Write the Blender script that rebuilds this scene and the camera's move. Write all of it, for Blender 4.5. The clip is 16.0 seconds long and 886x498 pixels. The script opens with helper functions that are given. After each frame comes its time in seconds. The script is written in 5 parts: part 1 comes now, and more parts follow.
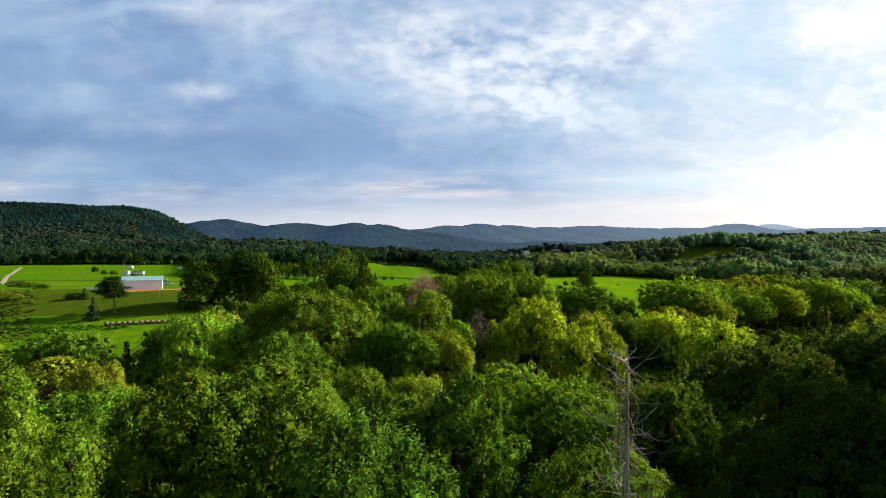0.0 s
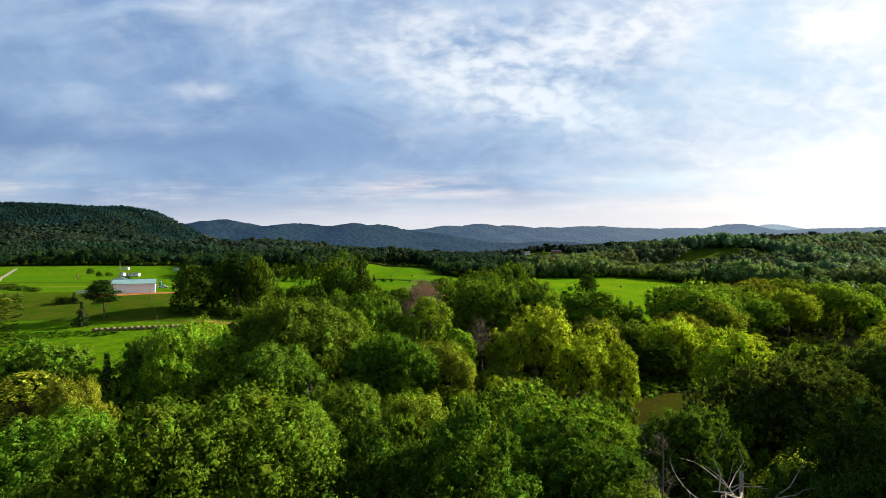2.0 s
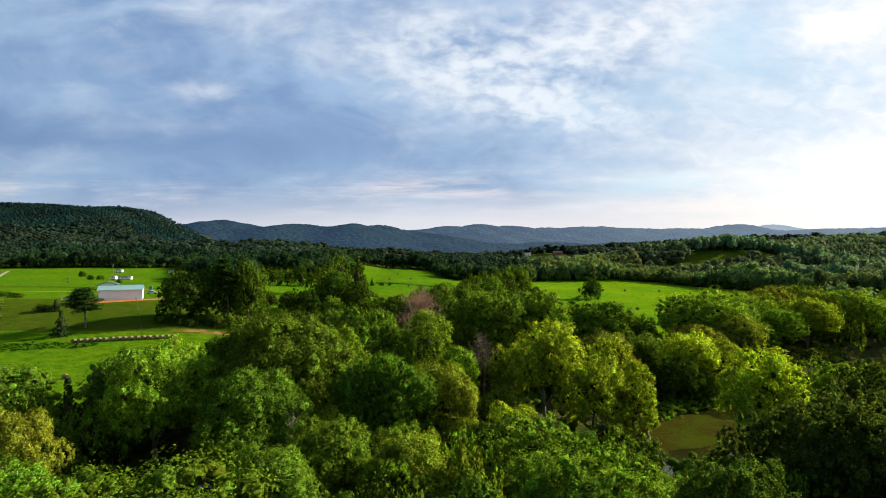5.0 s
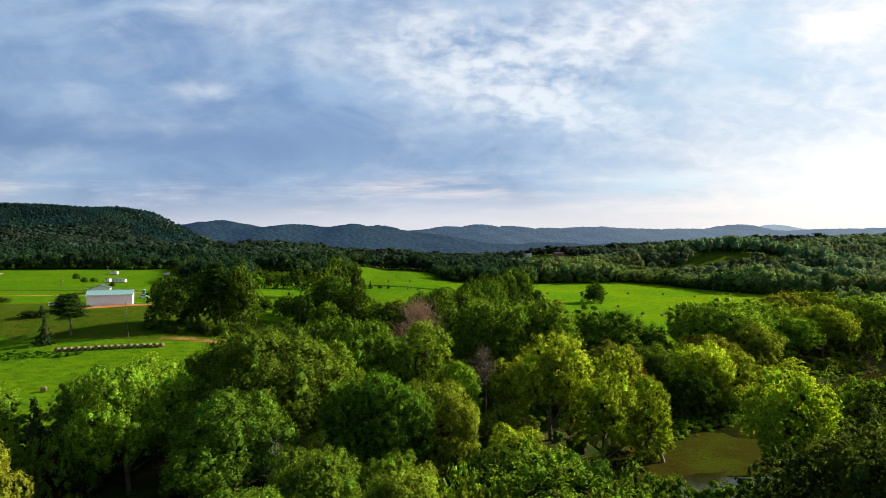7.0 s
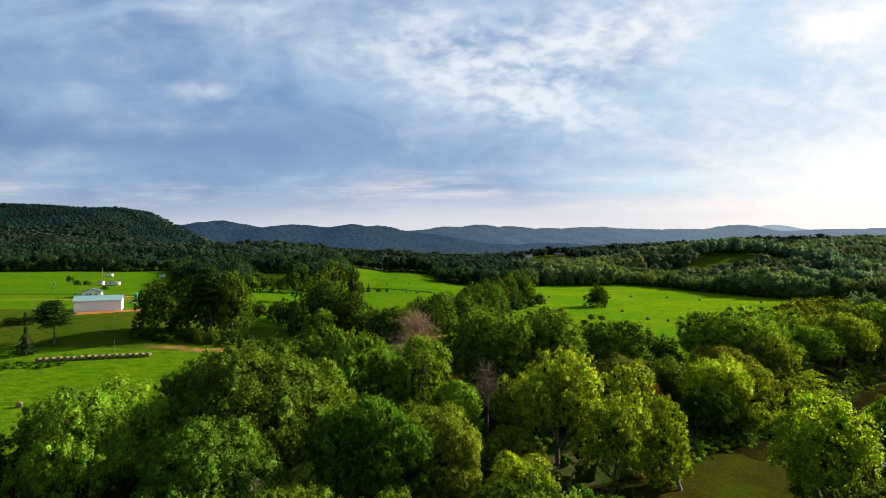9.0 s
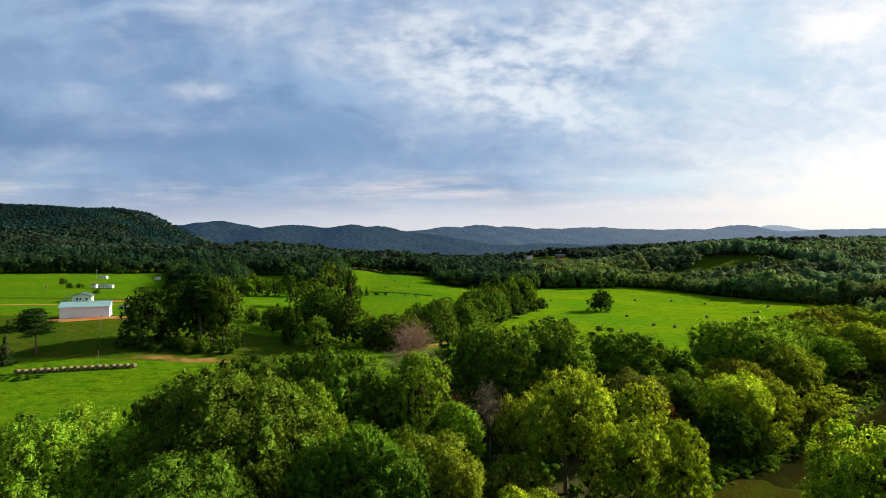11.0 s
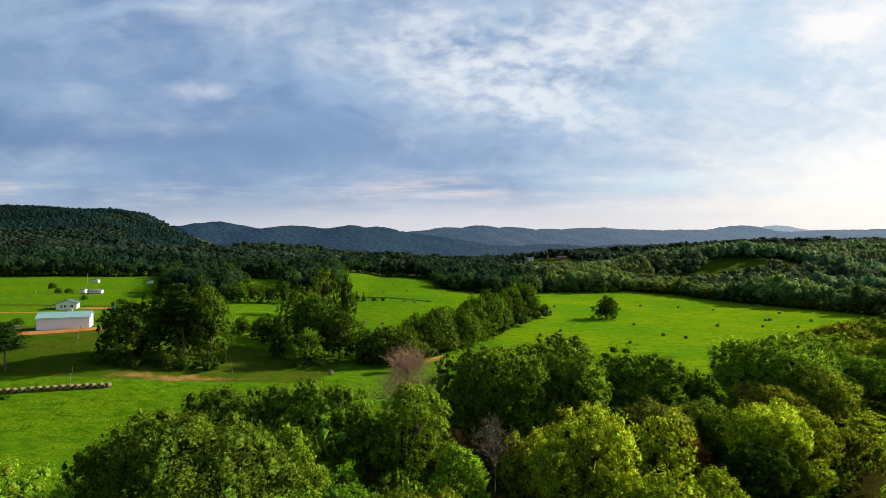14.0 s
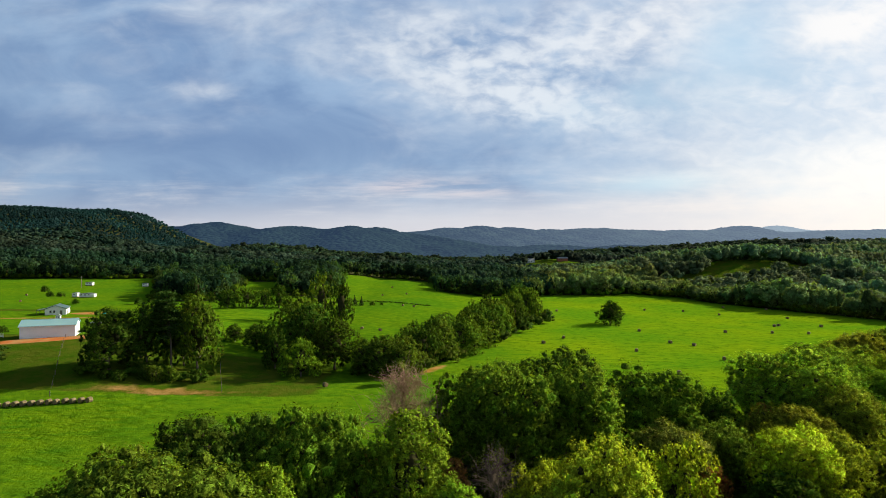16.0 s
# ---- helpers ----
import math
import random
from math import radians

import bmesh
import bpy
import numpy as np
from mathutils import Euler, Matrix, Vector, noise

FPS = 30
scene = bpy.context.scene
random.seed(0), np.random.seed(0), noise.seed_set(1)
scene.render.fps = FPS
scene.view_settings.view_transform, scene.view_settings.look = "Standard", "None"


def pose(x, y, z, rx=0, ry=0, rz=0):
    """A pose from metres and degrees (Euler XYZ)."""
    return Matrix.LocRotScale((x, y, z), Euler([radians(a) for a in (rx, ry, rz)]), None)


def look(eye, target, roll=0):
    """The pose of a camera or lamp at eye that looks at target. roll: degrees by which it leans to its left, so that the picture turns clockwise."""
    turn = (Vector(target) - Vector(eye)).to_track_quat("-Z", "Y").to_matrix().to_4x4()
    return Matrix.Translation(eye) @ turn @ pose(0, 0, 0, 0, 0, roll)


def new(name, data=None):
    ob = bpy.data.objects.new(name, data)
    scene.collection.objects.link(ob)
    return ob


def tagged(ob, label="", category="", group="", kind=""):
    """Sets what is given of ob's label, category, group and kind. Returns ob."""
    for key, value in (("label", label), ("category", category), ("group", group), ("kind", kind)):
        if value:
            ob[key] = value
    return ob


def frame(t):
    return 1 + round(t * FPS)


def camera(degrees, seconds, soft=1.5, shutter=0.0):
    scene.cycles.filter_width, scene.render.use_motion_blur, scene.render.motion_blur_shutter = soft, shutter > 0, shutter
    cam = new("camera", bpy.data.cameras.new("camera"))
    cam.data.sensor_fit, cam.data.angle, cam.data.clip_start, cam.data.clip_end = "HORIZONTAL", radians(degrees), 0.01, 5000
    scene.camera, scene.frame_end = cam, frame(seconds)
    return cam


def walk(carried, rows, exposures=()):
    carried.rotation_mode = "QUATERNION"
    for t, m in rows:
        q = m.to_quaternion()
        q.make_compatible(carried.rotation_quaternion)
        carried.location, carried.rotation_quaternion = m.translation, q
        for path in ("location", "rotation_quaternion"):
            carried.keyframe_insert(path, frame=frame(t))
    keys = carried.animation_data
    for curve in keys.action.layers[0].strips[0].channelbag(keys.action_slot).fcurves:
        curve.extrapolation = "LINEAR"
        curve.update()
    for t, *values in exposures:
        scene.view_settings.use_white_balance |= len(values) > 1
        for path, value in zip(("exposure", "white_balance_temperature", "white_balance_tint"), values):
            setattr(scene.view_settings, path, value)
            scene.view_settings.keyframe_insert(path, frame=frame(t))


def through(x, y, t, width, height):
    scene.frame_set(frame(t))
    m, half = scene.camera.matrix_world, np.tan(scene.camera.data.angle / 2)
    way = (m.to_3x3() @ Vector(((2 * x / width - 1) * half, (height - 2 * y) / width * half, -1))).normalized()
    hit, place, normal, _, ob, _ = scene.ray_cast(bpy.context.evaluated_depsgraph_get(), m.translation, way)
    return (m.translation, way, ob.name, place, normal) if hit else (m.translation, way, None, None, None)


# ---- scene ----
# The camera: a slow forward climb over the river trees, level, looking along +y.
cam = camera(72.0, 16.0, soft=0.8)
PATH = [
    (0, (0.000, 0.000, 24.000)),
    (1, (0.016, 3.029, 24.484)),
    (2, (0.051, 6.183, 25.009)),
    (3, (0.102, 9.452, 25.572)),
    (4, (0.167, 12.825, 26.170)),
    (5, (0.244, 16.293, 26.801)),
    (6, (0.331, 19.843, 27.463)),
    (7, (0.424, 23.466, 28.153)),
    (8, (0.523, 27.152, 28.869)),
    (9, (0.624, 30.889, 29.608)),
    (10, (0.725, 34.666, 30.368)),
    (11, (0.824, 38.474, 31.146)),
    (12, (0.919, 42.302, 31.940)),
    (13, (1.007, 46.139, 32.747)),
    (14, (1.086, 49.975, 33.565)),
    (15, (1.154, 53.799, 34.392)),
    (16, (1.208, 57.600, 35.225)),
]
walk(cam, [(t, look(e, (e[0], e[1] + 1, e[2]))) for t, e in PATH], exposures=[(0, 1.10), (8, 1.0), (16, 0.90)])

# ---- world, sun ----
SUN_EL, SUN_AZ = radians(25), radians(28)     # height of the sun; its way turned from +x towards +y
sun_way = Vector((math.cos(SUN_EL) * math.cos(SUN_AZ), math.cos(SUN_EL) * math.sin(SUN_AZ), math.sin(SUN_EL)))
sun = new("sun", bpy.data.lights.new("sun", "SUN"))
sun.data.energy, sun.data.angle, sun.data.color = 5.0, radians(2.2), (1.0, 0.87, 0.62)
sun.matrix_basis = look(sun_way * 400, (0, 0, 0))


class Nodes:
    """Short ways to make and join nodes."""

    def __init__(self, tree):
        self.tree = tree
        tree.nodes.clear()

    def add(self, kind, links=None):
        n = self.tree.nodes.new(kind)
        for k, v in (links or {}).items():
            self.put(n.inputs[k], v)
        return n

    def put(self, socket, v):
        if isinstance(v, bpy.types.NodeSocket):
            self.tree.links.new(v, socket)
        else:
            socket.default_value = v

    def math(self, op, a, b=0.0, c=0.0, clamp=False):
        n = self.add("ShaderNodeMath")
        n.operation, n.use_clamp = op, clamp
        for i, v in enumerate((a, b, c)):
            self.put(n.inputs[i], v)
        return n.outputs[0]

    def step(self, v, lo, hi):
        n = self.add("ShaderNodeMapRange", {"Value": v, "From Min": lo, "From Max": hi})
        n.interpolation_type = "SMOOTHSTEP"
        return n.outputs[0]

    def mix(self, f, a, b, blend="MIX"):
        n = self.add("ShaderNodeMix")
        n.data_type, n.blend_type = "RGBA", blend
        self.put(n.inputs[0], f)
        self.put(n.inputs[6], a if isinstance(a, bpy.types.NodeSocket) else (*a, 1))
        self.put(n.inputs[7], b if isinstance(b, bpy.types.NodeSocket) else (*b, 1))
        return n.outputs[2]

    def noise(self, vec, scale, detail=6, rough=0.55, dist=0.0, lac=2.0):
        n = self.add("ShaderNodeTexNoise", {"Scale": scale, "Detail": detail, "Roughness": rough, "Distortion": dist, "Lacunarity": lac})
        if vec is not None:
            self.put(n.inputs["Vector"], vec)
        return n.outputs["Fac"]


world = bpy.data.worlds.new("world")
scene.world = world
world.use_nodes = True
W = Nodes(world.node_tree)
way = W.add("ShaderNodeTexCoord").outputs["Generated"]
axis = W.add("ShaderNodeSeparateXYZ", {0: way}).outputs
ahead = W.math("MAXIMUM", W.math("ABSOLUTE", axis[1]), 0.25)
u = W.math("DIVIDE", axis[0], ahead)
v = W.math("DIVIDE", axis[2], ahead)
up = W.math("ADD", W.math("MAXIMUM", axis[2], 0.0), 0.10)
deck = W.add("ShaderNodeCombineXYZ", {0: W.math("DIVIDE", axis[0], up), 1: W.math("DIVIDE", axis[1], up), 2: 0.0}).outputs[0]


def blob(cu, cv, su, sv, tilt=0.0):
    """A soft round hill of height 1 in the sky, for a bank of cloud."""
    du, dv = W.math("SUBTRACT", u, cu), W.math("SUBTRACT", v, cv)
    dv = W.math("MULTIPLY_ADD", du, -tilt, dv)
    a, b = W.math("DIVIDE", du, su), W.math("DIVIDE", dv, sv)
    s = W.math("MULTIPLY_ADD", a, a, W.math("MULTIPLY", b, b))
    return W.math("POWER", 2.718, W.math("MULTIPLY", s, -1.0))


flat = W.add("ShaderNodeCombineXYZ", {0: u, 1: W.math("MULTIPLY", v, 2.1), 2: 0.37}).outputs[0]
wide = W.noise(flat, 2.3, 6, 0.52, 0.5)
fine = W.noise(flat, 8.0, 8, 0.56, 0.4)
puffs = W.noise(flat, 21.0, 6, 0.52, 0.6)
streaks = W.noise(W.add("ShaderNodeCombineXYZ", {0: u, 1: W.math("MULTIPLY", v, 9.0), 2: 0.8}).outputs[0], 4.0, 7, 0.6, 0.3)
grains = W.noise(W.add("ShaderNodeCombineXYZ", {0: u, 1: W.math("MULTIPLY", v, 1.7), 2: 0.21}).outputs[0], 30.0, 4, 0.5, 0.35)
glow = W.math("ADD", blob(0.08, 0.295, 0.25, 0.085, -0.15), W.math("MULTIPLY", blob(0.20, 0.225, 0.12, 0.030, -0.15), 0.75))
glow = W.math("MULTIPLY_ADD", blob(0.29, 0.36, 0.15, 0.06, 0.1), 0.7, glow)
right = W.step(u, 0.10, 0.62)
low = W.math("MULTIPLY", W.step(v, 0.15, 0.10), W.step(v, 0.02, 0.07))
amount = W.math("MULTIPLY_ADD", fine, 0.75, W.math("MULTIPLY", wide, 0.7))
amount = W.math("MULTIPLY_ADD", glow, W.math("MULTIPLY_ADD", W.step(grains, 0.30, 0.76), 0.40, W.math("MULTIPLY", puffs, 0.50)), amount)
amount = W.math("MULTIPLY_ADD", right, W.math("MULTIPLY_ADD", puffs, 0.6, 0.06), amount)
amount = W.math("MULTIPLY_ADD", low, W.math("MULTIPLY_ADD", streaks, 1.5, -0.62), amount)
amount = W.math("MULTIPLY_ADD", blob(-0.385, 0.258, 0.055, 0.016, -0.1), W.math("MULTIPLY", fine, 0.85), amount)
amount = W.math("MULTIPLY_ADD", blob(-0.36, 0.395, 0.20, 0.035, 0.1), W.math("MULTIPLY", fine, 0.45), amount)
amount = W.math("MULTIPLY_ADD", blob(0.66, 0.37, 0.09, 0.04, 0.3), W.math("MULTIPLY", fine, 1.0), amount)
amount = W.math("MULTIPLY_ADD", blob(0.045, 0.345, 0.060, 0.020, 0.0), -0.20, amount)
amount = W.math("MULTIPLY_ADD", blob(0.09, 0.395, 0.14, 0.035, 0.0), 0.16, amount)
amount = W.math("MULTIPLY_ADD", blob(0.25, 0.275, 0.12, 0.030, -0.15), -0.26, amount)
white = W.step(amount, 0.64, 1.52)
tone = W.noise(flat, 3.2, 8, 0.56, 0.7)
shade = W.mix(W.step(tone, 0.36, 0.68), (0.180, 0.305, 0.555), (0.335, 0.495, 0.745))
shade = W.mix(W.math("MULTIPLY", blob(-0.40, 0.175, 0.62, 0.06), 0.6), shade, (0.145, 0.250, 0.490))
shade = W.mix(W.step(v, 0.13, 0.0), shade, W.mix(W.step(u, -0.60, 0.10), (0.34, 0.42, 0.60), (0.60, 0.67, 0.82)))
shade = W.mix(W.math("MULTIPLY", right, 0.66), shade, (0.62, 0.79, 0.98))
bright = W.mix(right, (0.80, 0.87, 0.97), (1.0, 1.0, 1.02))
bright = W.mix(W.math("MULTIPLY", low, 0.7), bright, (0.76, 0.74, 0.81))
cloud = W.mix(white, shade, bright)
cloud = W.mix(W.math("MULTIPLY", blob(0.02, 0.03, 0.9, 0.035), 0.5), cloud, (0.79, 0.77, 0.85))
cloud = W.mix(W.math("MULTIPLY", blob(-0.02, 0.100, 0.12, 0.011, -0.05), W.step(streaks, 0.35, 0.6)), cloud, (0.86, 0.78, 0.83))
cloud = W.mix(W.math("MULTIPLY", blob(0.36, 0.108, 0.10, 0.017, 0.05), 0.7), cloud, (0.60, 0.82, 0.97))
cloud = W.mix(W.math("MULTIPLY", blob(0.46, 0.325, 0.09, 0.07, 0.4), W.math("MULTIPLY", W.step(wide, 0.7, 0.35), 0.8)), cloud, (0.52, 0.73, 0.93))
cloud = W.mix(W.math("MULTIPLY", blob(0.70, 0.10, 0.26, 0.09), W.math("MULTIPLY_ADD", puffs, 0.5, 0.55, clamp=True)), cloud, (1.05, 1.03, 1.02))
cloud = W.mix(W.math("MULTIPLY", blob(0.42, 0.262, 0.20, 0.042, 0.12), W.math("MULTIPLY_ADD", W.step(fine, 0.62, 0.38), 0.5, 0.30)), cloud, (0.46, 0.65, 0.84))
cloud = W.mix(W.math("MULTIPLY", blob(0.40, 0.045, 0.50, 0.040), 0.35), cloud, (0.90, 0.84, 0.88))
sky = W.add("ShaderNodeTexSky")
sky.sky_type, sky.sun_disc, sky.sun_elevation, sky.sun_rotation = "NISHITA", False, SUN_EL, math.pi / 2 - SUN_AZ
clear = W.add("ShaderNodeBackground", {"Color": sky.outputs[0], "Strength": 0.06})
sunward = W.add("ShaderNodeVectorMath", {0: way, 1: (math.cos(SUN_AZ), math.sin(SUN_AZ), 0.0)})
sunward.operation = "DOT_PRODUCT"
away = W.math("MULTIPLY_ADD", W.step(sunward.outputs["Value"], -0.90, 0.10), 0.50, 0.50)
above = W.math("MULTIPLY_ADD", W.step(axis[2], 0.90, 0.42), 0.62, 0.38)
cloud = W.mix(1.0, cloud, (1.03, 1.01, 0.97), "MULTIPLY")
banks = W.add("ShaderNodeBackground", {"Color": cloud, "Strength": W.math("MULTIPLY", W.math("MULTIPLY", away, above), 0.53)})
both = W.add("ShaderNodeMixShader", {0: 0.88, 1: clear.outputs[0], 2: banks.outputs[0]})
W.add("ShaderNodeOutputWorld", {"Surface": both.outputs[0]})


# ---- materials ----
def material(name):
    m = bpy.data.materials.new(name)
    m.use_nodes = True
    return m, Nodes(m.node_tree)


def finish(n, colour, rough=0.9, bump=None, strength=0.5, distance=0.1, metal=0.0, spec=0.3):
    """A principled surface, with relief from bump."""
    p = n.add("ShaderNodeBsdfPrincipled", {"Roughness": rough, "Metallic": metal, "Specular IOR Level": spec})
    n.put(p.inputs["Base Color"], colour if isinstance(colour, bpy.types.NodeSocket) else (*colour, 1))
    if bump is not None:
        n.put(p.inputs["Normal"], n.add("ShaderNodeBump", {"Height": bump, "Strength": strength, "Distance": distance}).outputs[0])
    n.add("ShaderNodeOutputMaterial", {"Surface": p.outputs[0]})
    return p


def place(n):
    return n.add("ShaderNodeNewGeometry").outputs["Position"]


def leaf_material(name, gloss=0.5, through=0.36, tinted=False, sheen=0.0, cell=7.0, lean_by=0.45, contrast=0.62):
    """Leaves: the tree's own green, varied leaf by leaf and clump by clump, partly lit through."""
    m, n = material(name)
    info, geo = n.add("ShaderNodeObjectInfo"), n.add("ShaderNodeNewGeometry")
    leaf = geo.outputs["Random Per Island"]
    clump = n.noise(geo.outputs["Position"], 0.45, 3)
    own = info.outputs["Color"]
    if tinted:
        tint = n.add("ShaderNodeVertexColor")
        tint.layer_name = "tint"
        own = n.mix(1.0, own, tint.outputs["Color"], "MULTIPLY")
    hue = n.add("ShaderNodeHueSaturation", {"Color": own})
    n.put(hue.inputs["Hue"], n.math("MULTIPLY_ADD", n.math("SUBTRACT", clump, 0.5), 0.05, n.math("MULTIPLY_ADD", leaf, 0.03, 0.490)))
    n.put(hue.inputs["Value"], n.math("MULTIPLY_ADD", leaf, 0.6, n.math("MULTIPLY_ADD", clump, 0.9, 0.30)))
    cells = n.add("ShaderNodeTexVoronoi", {"Vector": geo.outputs["Position"], "Scale": cell, "Randomness": 1.0})
    sprays = n.add("ShaderNodeTexVoronoi", {"Vector": geo.outputs["Position"], "Scale": cell * 0.36, "Randomness": 1.0})
    tone = n.math("ADD", n.add("ShaderNodeSeparateColor", {0: cells.outputs["Color"]}).outputs[0], n.add("ShaderNodeSeparateColor", {0: sprays.outputs["Color"]}).outputs[1])
    tone = n.math("MULTIPLY_ADD", n.math("POWER", tone, 1.7), contrast, 1.0 - 0.85 * contrast)
    col = n.mix(1.0, hue.outputs[0], n.add("ShaderNodeCombineColor", {0: tone, 1: tone, 2: tone}).outputs[0], "MULTIPLY")
    both_leans = n.add("ShaderNodeVectorMath", {0: cells.outputs["Color"], 1: sprays.outputs["Color"]})
    both_leans.operation = "ADD"
    lean = n.add("ShaderNodeVectorMath", {0: both_leans.outputs[0], 1: (1.0, 1.0, 1.0)})
    lean.operation = "SUBTRACT"
    lean2 = n.add("ShaderNodeVectorMath", {0: lean.outputs[0], 1: (lean_by, lean_by, lean_by), 2: geo.outputs["Normal"]})
    lean2.operation = "MULTIPLY_ADD"
    nor = n.add("ShaderNodeVectorMath", {0: lean2.outputs[0]})
    nor.operation = "NORMALIZE"
    nor = nor.outputs[0]
    p = n.add("ShaderNodeBsdfPrincipled", {"Base Color": col, "Roughness": gloss, "Specular IOR Level": sheen, "Normal": nor})
    t = n.add("ShaderNodeBsdfTranslucent", {"Color": n.mix(1.0, col, (2.0, 1.9, 0.8), "MULTIPLY"), "Normal": nor})
    s = n.add("ShaderNodeMixShader", {0: through, 1: p.outputs[0], 2: t.outputs[0]})
    n.add("ShaderNodeOutputMaterial", {"Surface": s.outputs[0]})
    return m


def plain(name, colour, other, scale=3.0, rough=0.8, metal=0.0, bump=0.2, spec=0.3, distance=0.03):
    """Two shades in large stains and fine grain, with relief."""
    m, n = material(name)
    at = place(n)
    f = n.math("MULTIPLY_ADD", n.noise(at, scale * 6, 5), 0.5, n.math("MULTIPLY", n.noise(at, scale * 0.4, 4), 0.5))
    finish(n, n.mix(n.step(f, 0.35, 0.65), colour, other), rough, n.noise(at, scale * 8, 4), bump, distance, metal, spec)
    return m


LEAF = leaf_material("leaf")
NEEDLE = leaf_material("needle", 0.6, 0.15)
LEAF_FAR = leaf_material("far_leaf", 0.85, 0.24, True, 0.018, 1.9, 0.20, 0.35)
LEAF_WOOD = leaf_material("wood_leaf", 0.5, 0.36, True)
# Dark cores: the shade deep inside a crown, painted as a dark brown-green.
INNER = plain("crown_core_shade", (0.026, 0.028, 0.012), (0.046, 0.044, 0.020), 2.0, 1.0, spec=0.0)
BARK = plain("bark", (0.10, 0.075, 0.055), (0.17, 0.14, 0.11), 2.0, 0.95, bump=0.8, distance=0.05)
DEADWOOD = plain("dead_wood", (0.19, 0.165, 0.14), (0.31, 0.28, 0.24), 2.0, 0.9, bump=0.6, distance=0.04)
SNAG = plain("bleached_wood", (0.15, 0.115, 0.095), (0.46, 0.42, 0.37), 2.0, 0.9, bump=0.6, distance=0.04)
TWIG = plain("grey_pink_twigs", (0.22, 0.125, 0.085), (0.32, 0.205, 0.150), 2.0, 0.95)
HAY = plain("hay", (0.115, 0.090, 0.045), (0.22, 0.18, 0.105), 4.0, 0.95, bump=0.9, distance=0.06)
HAY_END = plain("hay_end", (0.19, 0.130, 0.058), (0.30, 0.215, 0.110), 4.0, 0.95, bump=0.9, distance=0.06)
SHEET_WHITE = plain("white_sheet_metal", (0.75, 0.83, 0.88), (0.68, 0.76, 0.81), 1.0, 0.45, bump=0.1)
ROOF_TEAL = plain("teal_roof_metal", (0.19, 0.35, 0.39), (0.22, 0.38, 0.42), 0.8, 0.6, bump=0.1, spec=0.2)
ROOF_DARK = plain("dark_green_roof", (0.045, 0.085, 0.080), (0.065, 0.11, 0.10), 0.8, 0.4, bump=0.1)
ROOF_GREY = plain("grey_roof", (0.15, 0.18, 0.19), (0.22, 0.25, 0.26), 1.2, 0.6)
PAINT_WHITE = plain("white_paint", (0.78, 0.78, 0.76), (0.68, 0.68, 0.66), 1.0, 0.6)
DARK = plain("dark_opening", (0.02, 0.02, 0.022), (0.04, 0.04, 0.045), 1.0, 0.3)
WOOD = plain("grey_wood", (0.12, 0.10, 0.075), (0.19, 0.165, 0.13), 2.5, 0.9)
WIRE = plain("wire", (0.06, 0.06, 0.055), (0.09, 0.09, 0.08), 2.0, 0.7)
TEAL = plain("teal_plastic", (0.02, 0.26, 0.24), (0.03, 0.32, 0.29), 1.0, 0.5)
RUST = plain("brick_red", (0.32, 0.11, 0.06), (0.26, 0.09, 0.05), 1.0, 0.8)
PAINT_CAR = plain("car_paint", (0.60, 0.62, 0.65), (0.55, 0.57, 0.60), 1.0, 0.25, spec=0.6)
RUBBER = plain("rubber", (0.025, 0.025, 0.025), (0.04, 0.04, 0.04), 3.0, 0.8)
GRAVEL = plain("gravel", (0.25, 0.22, 0.18), (0.33, 0.30, 0.25), 2.0, 0.95)


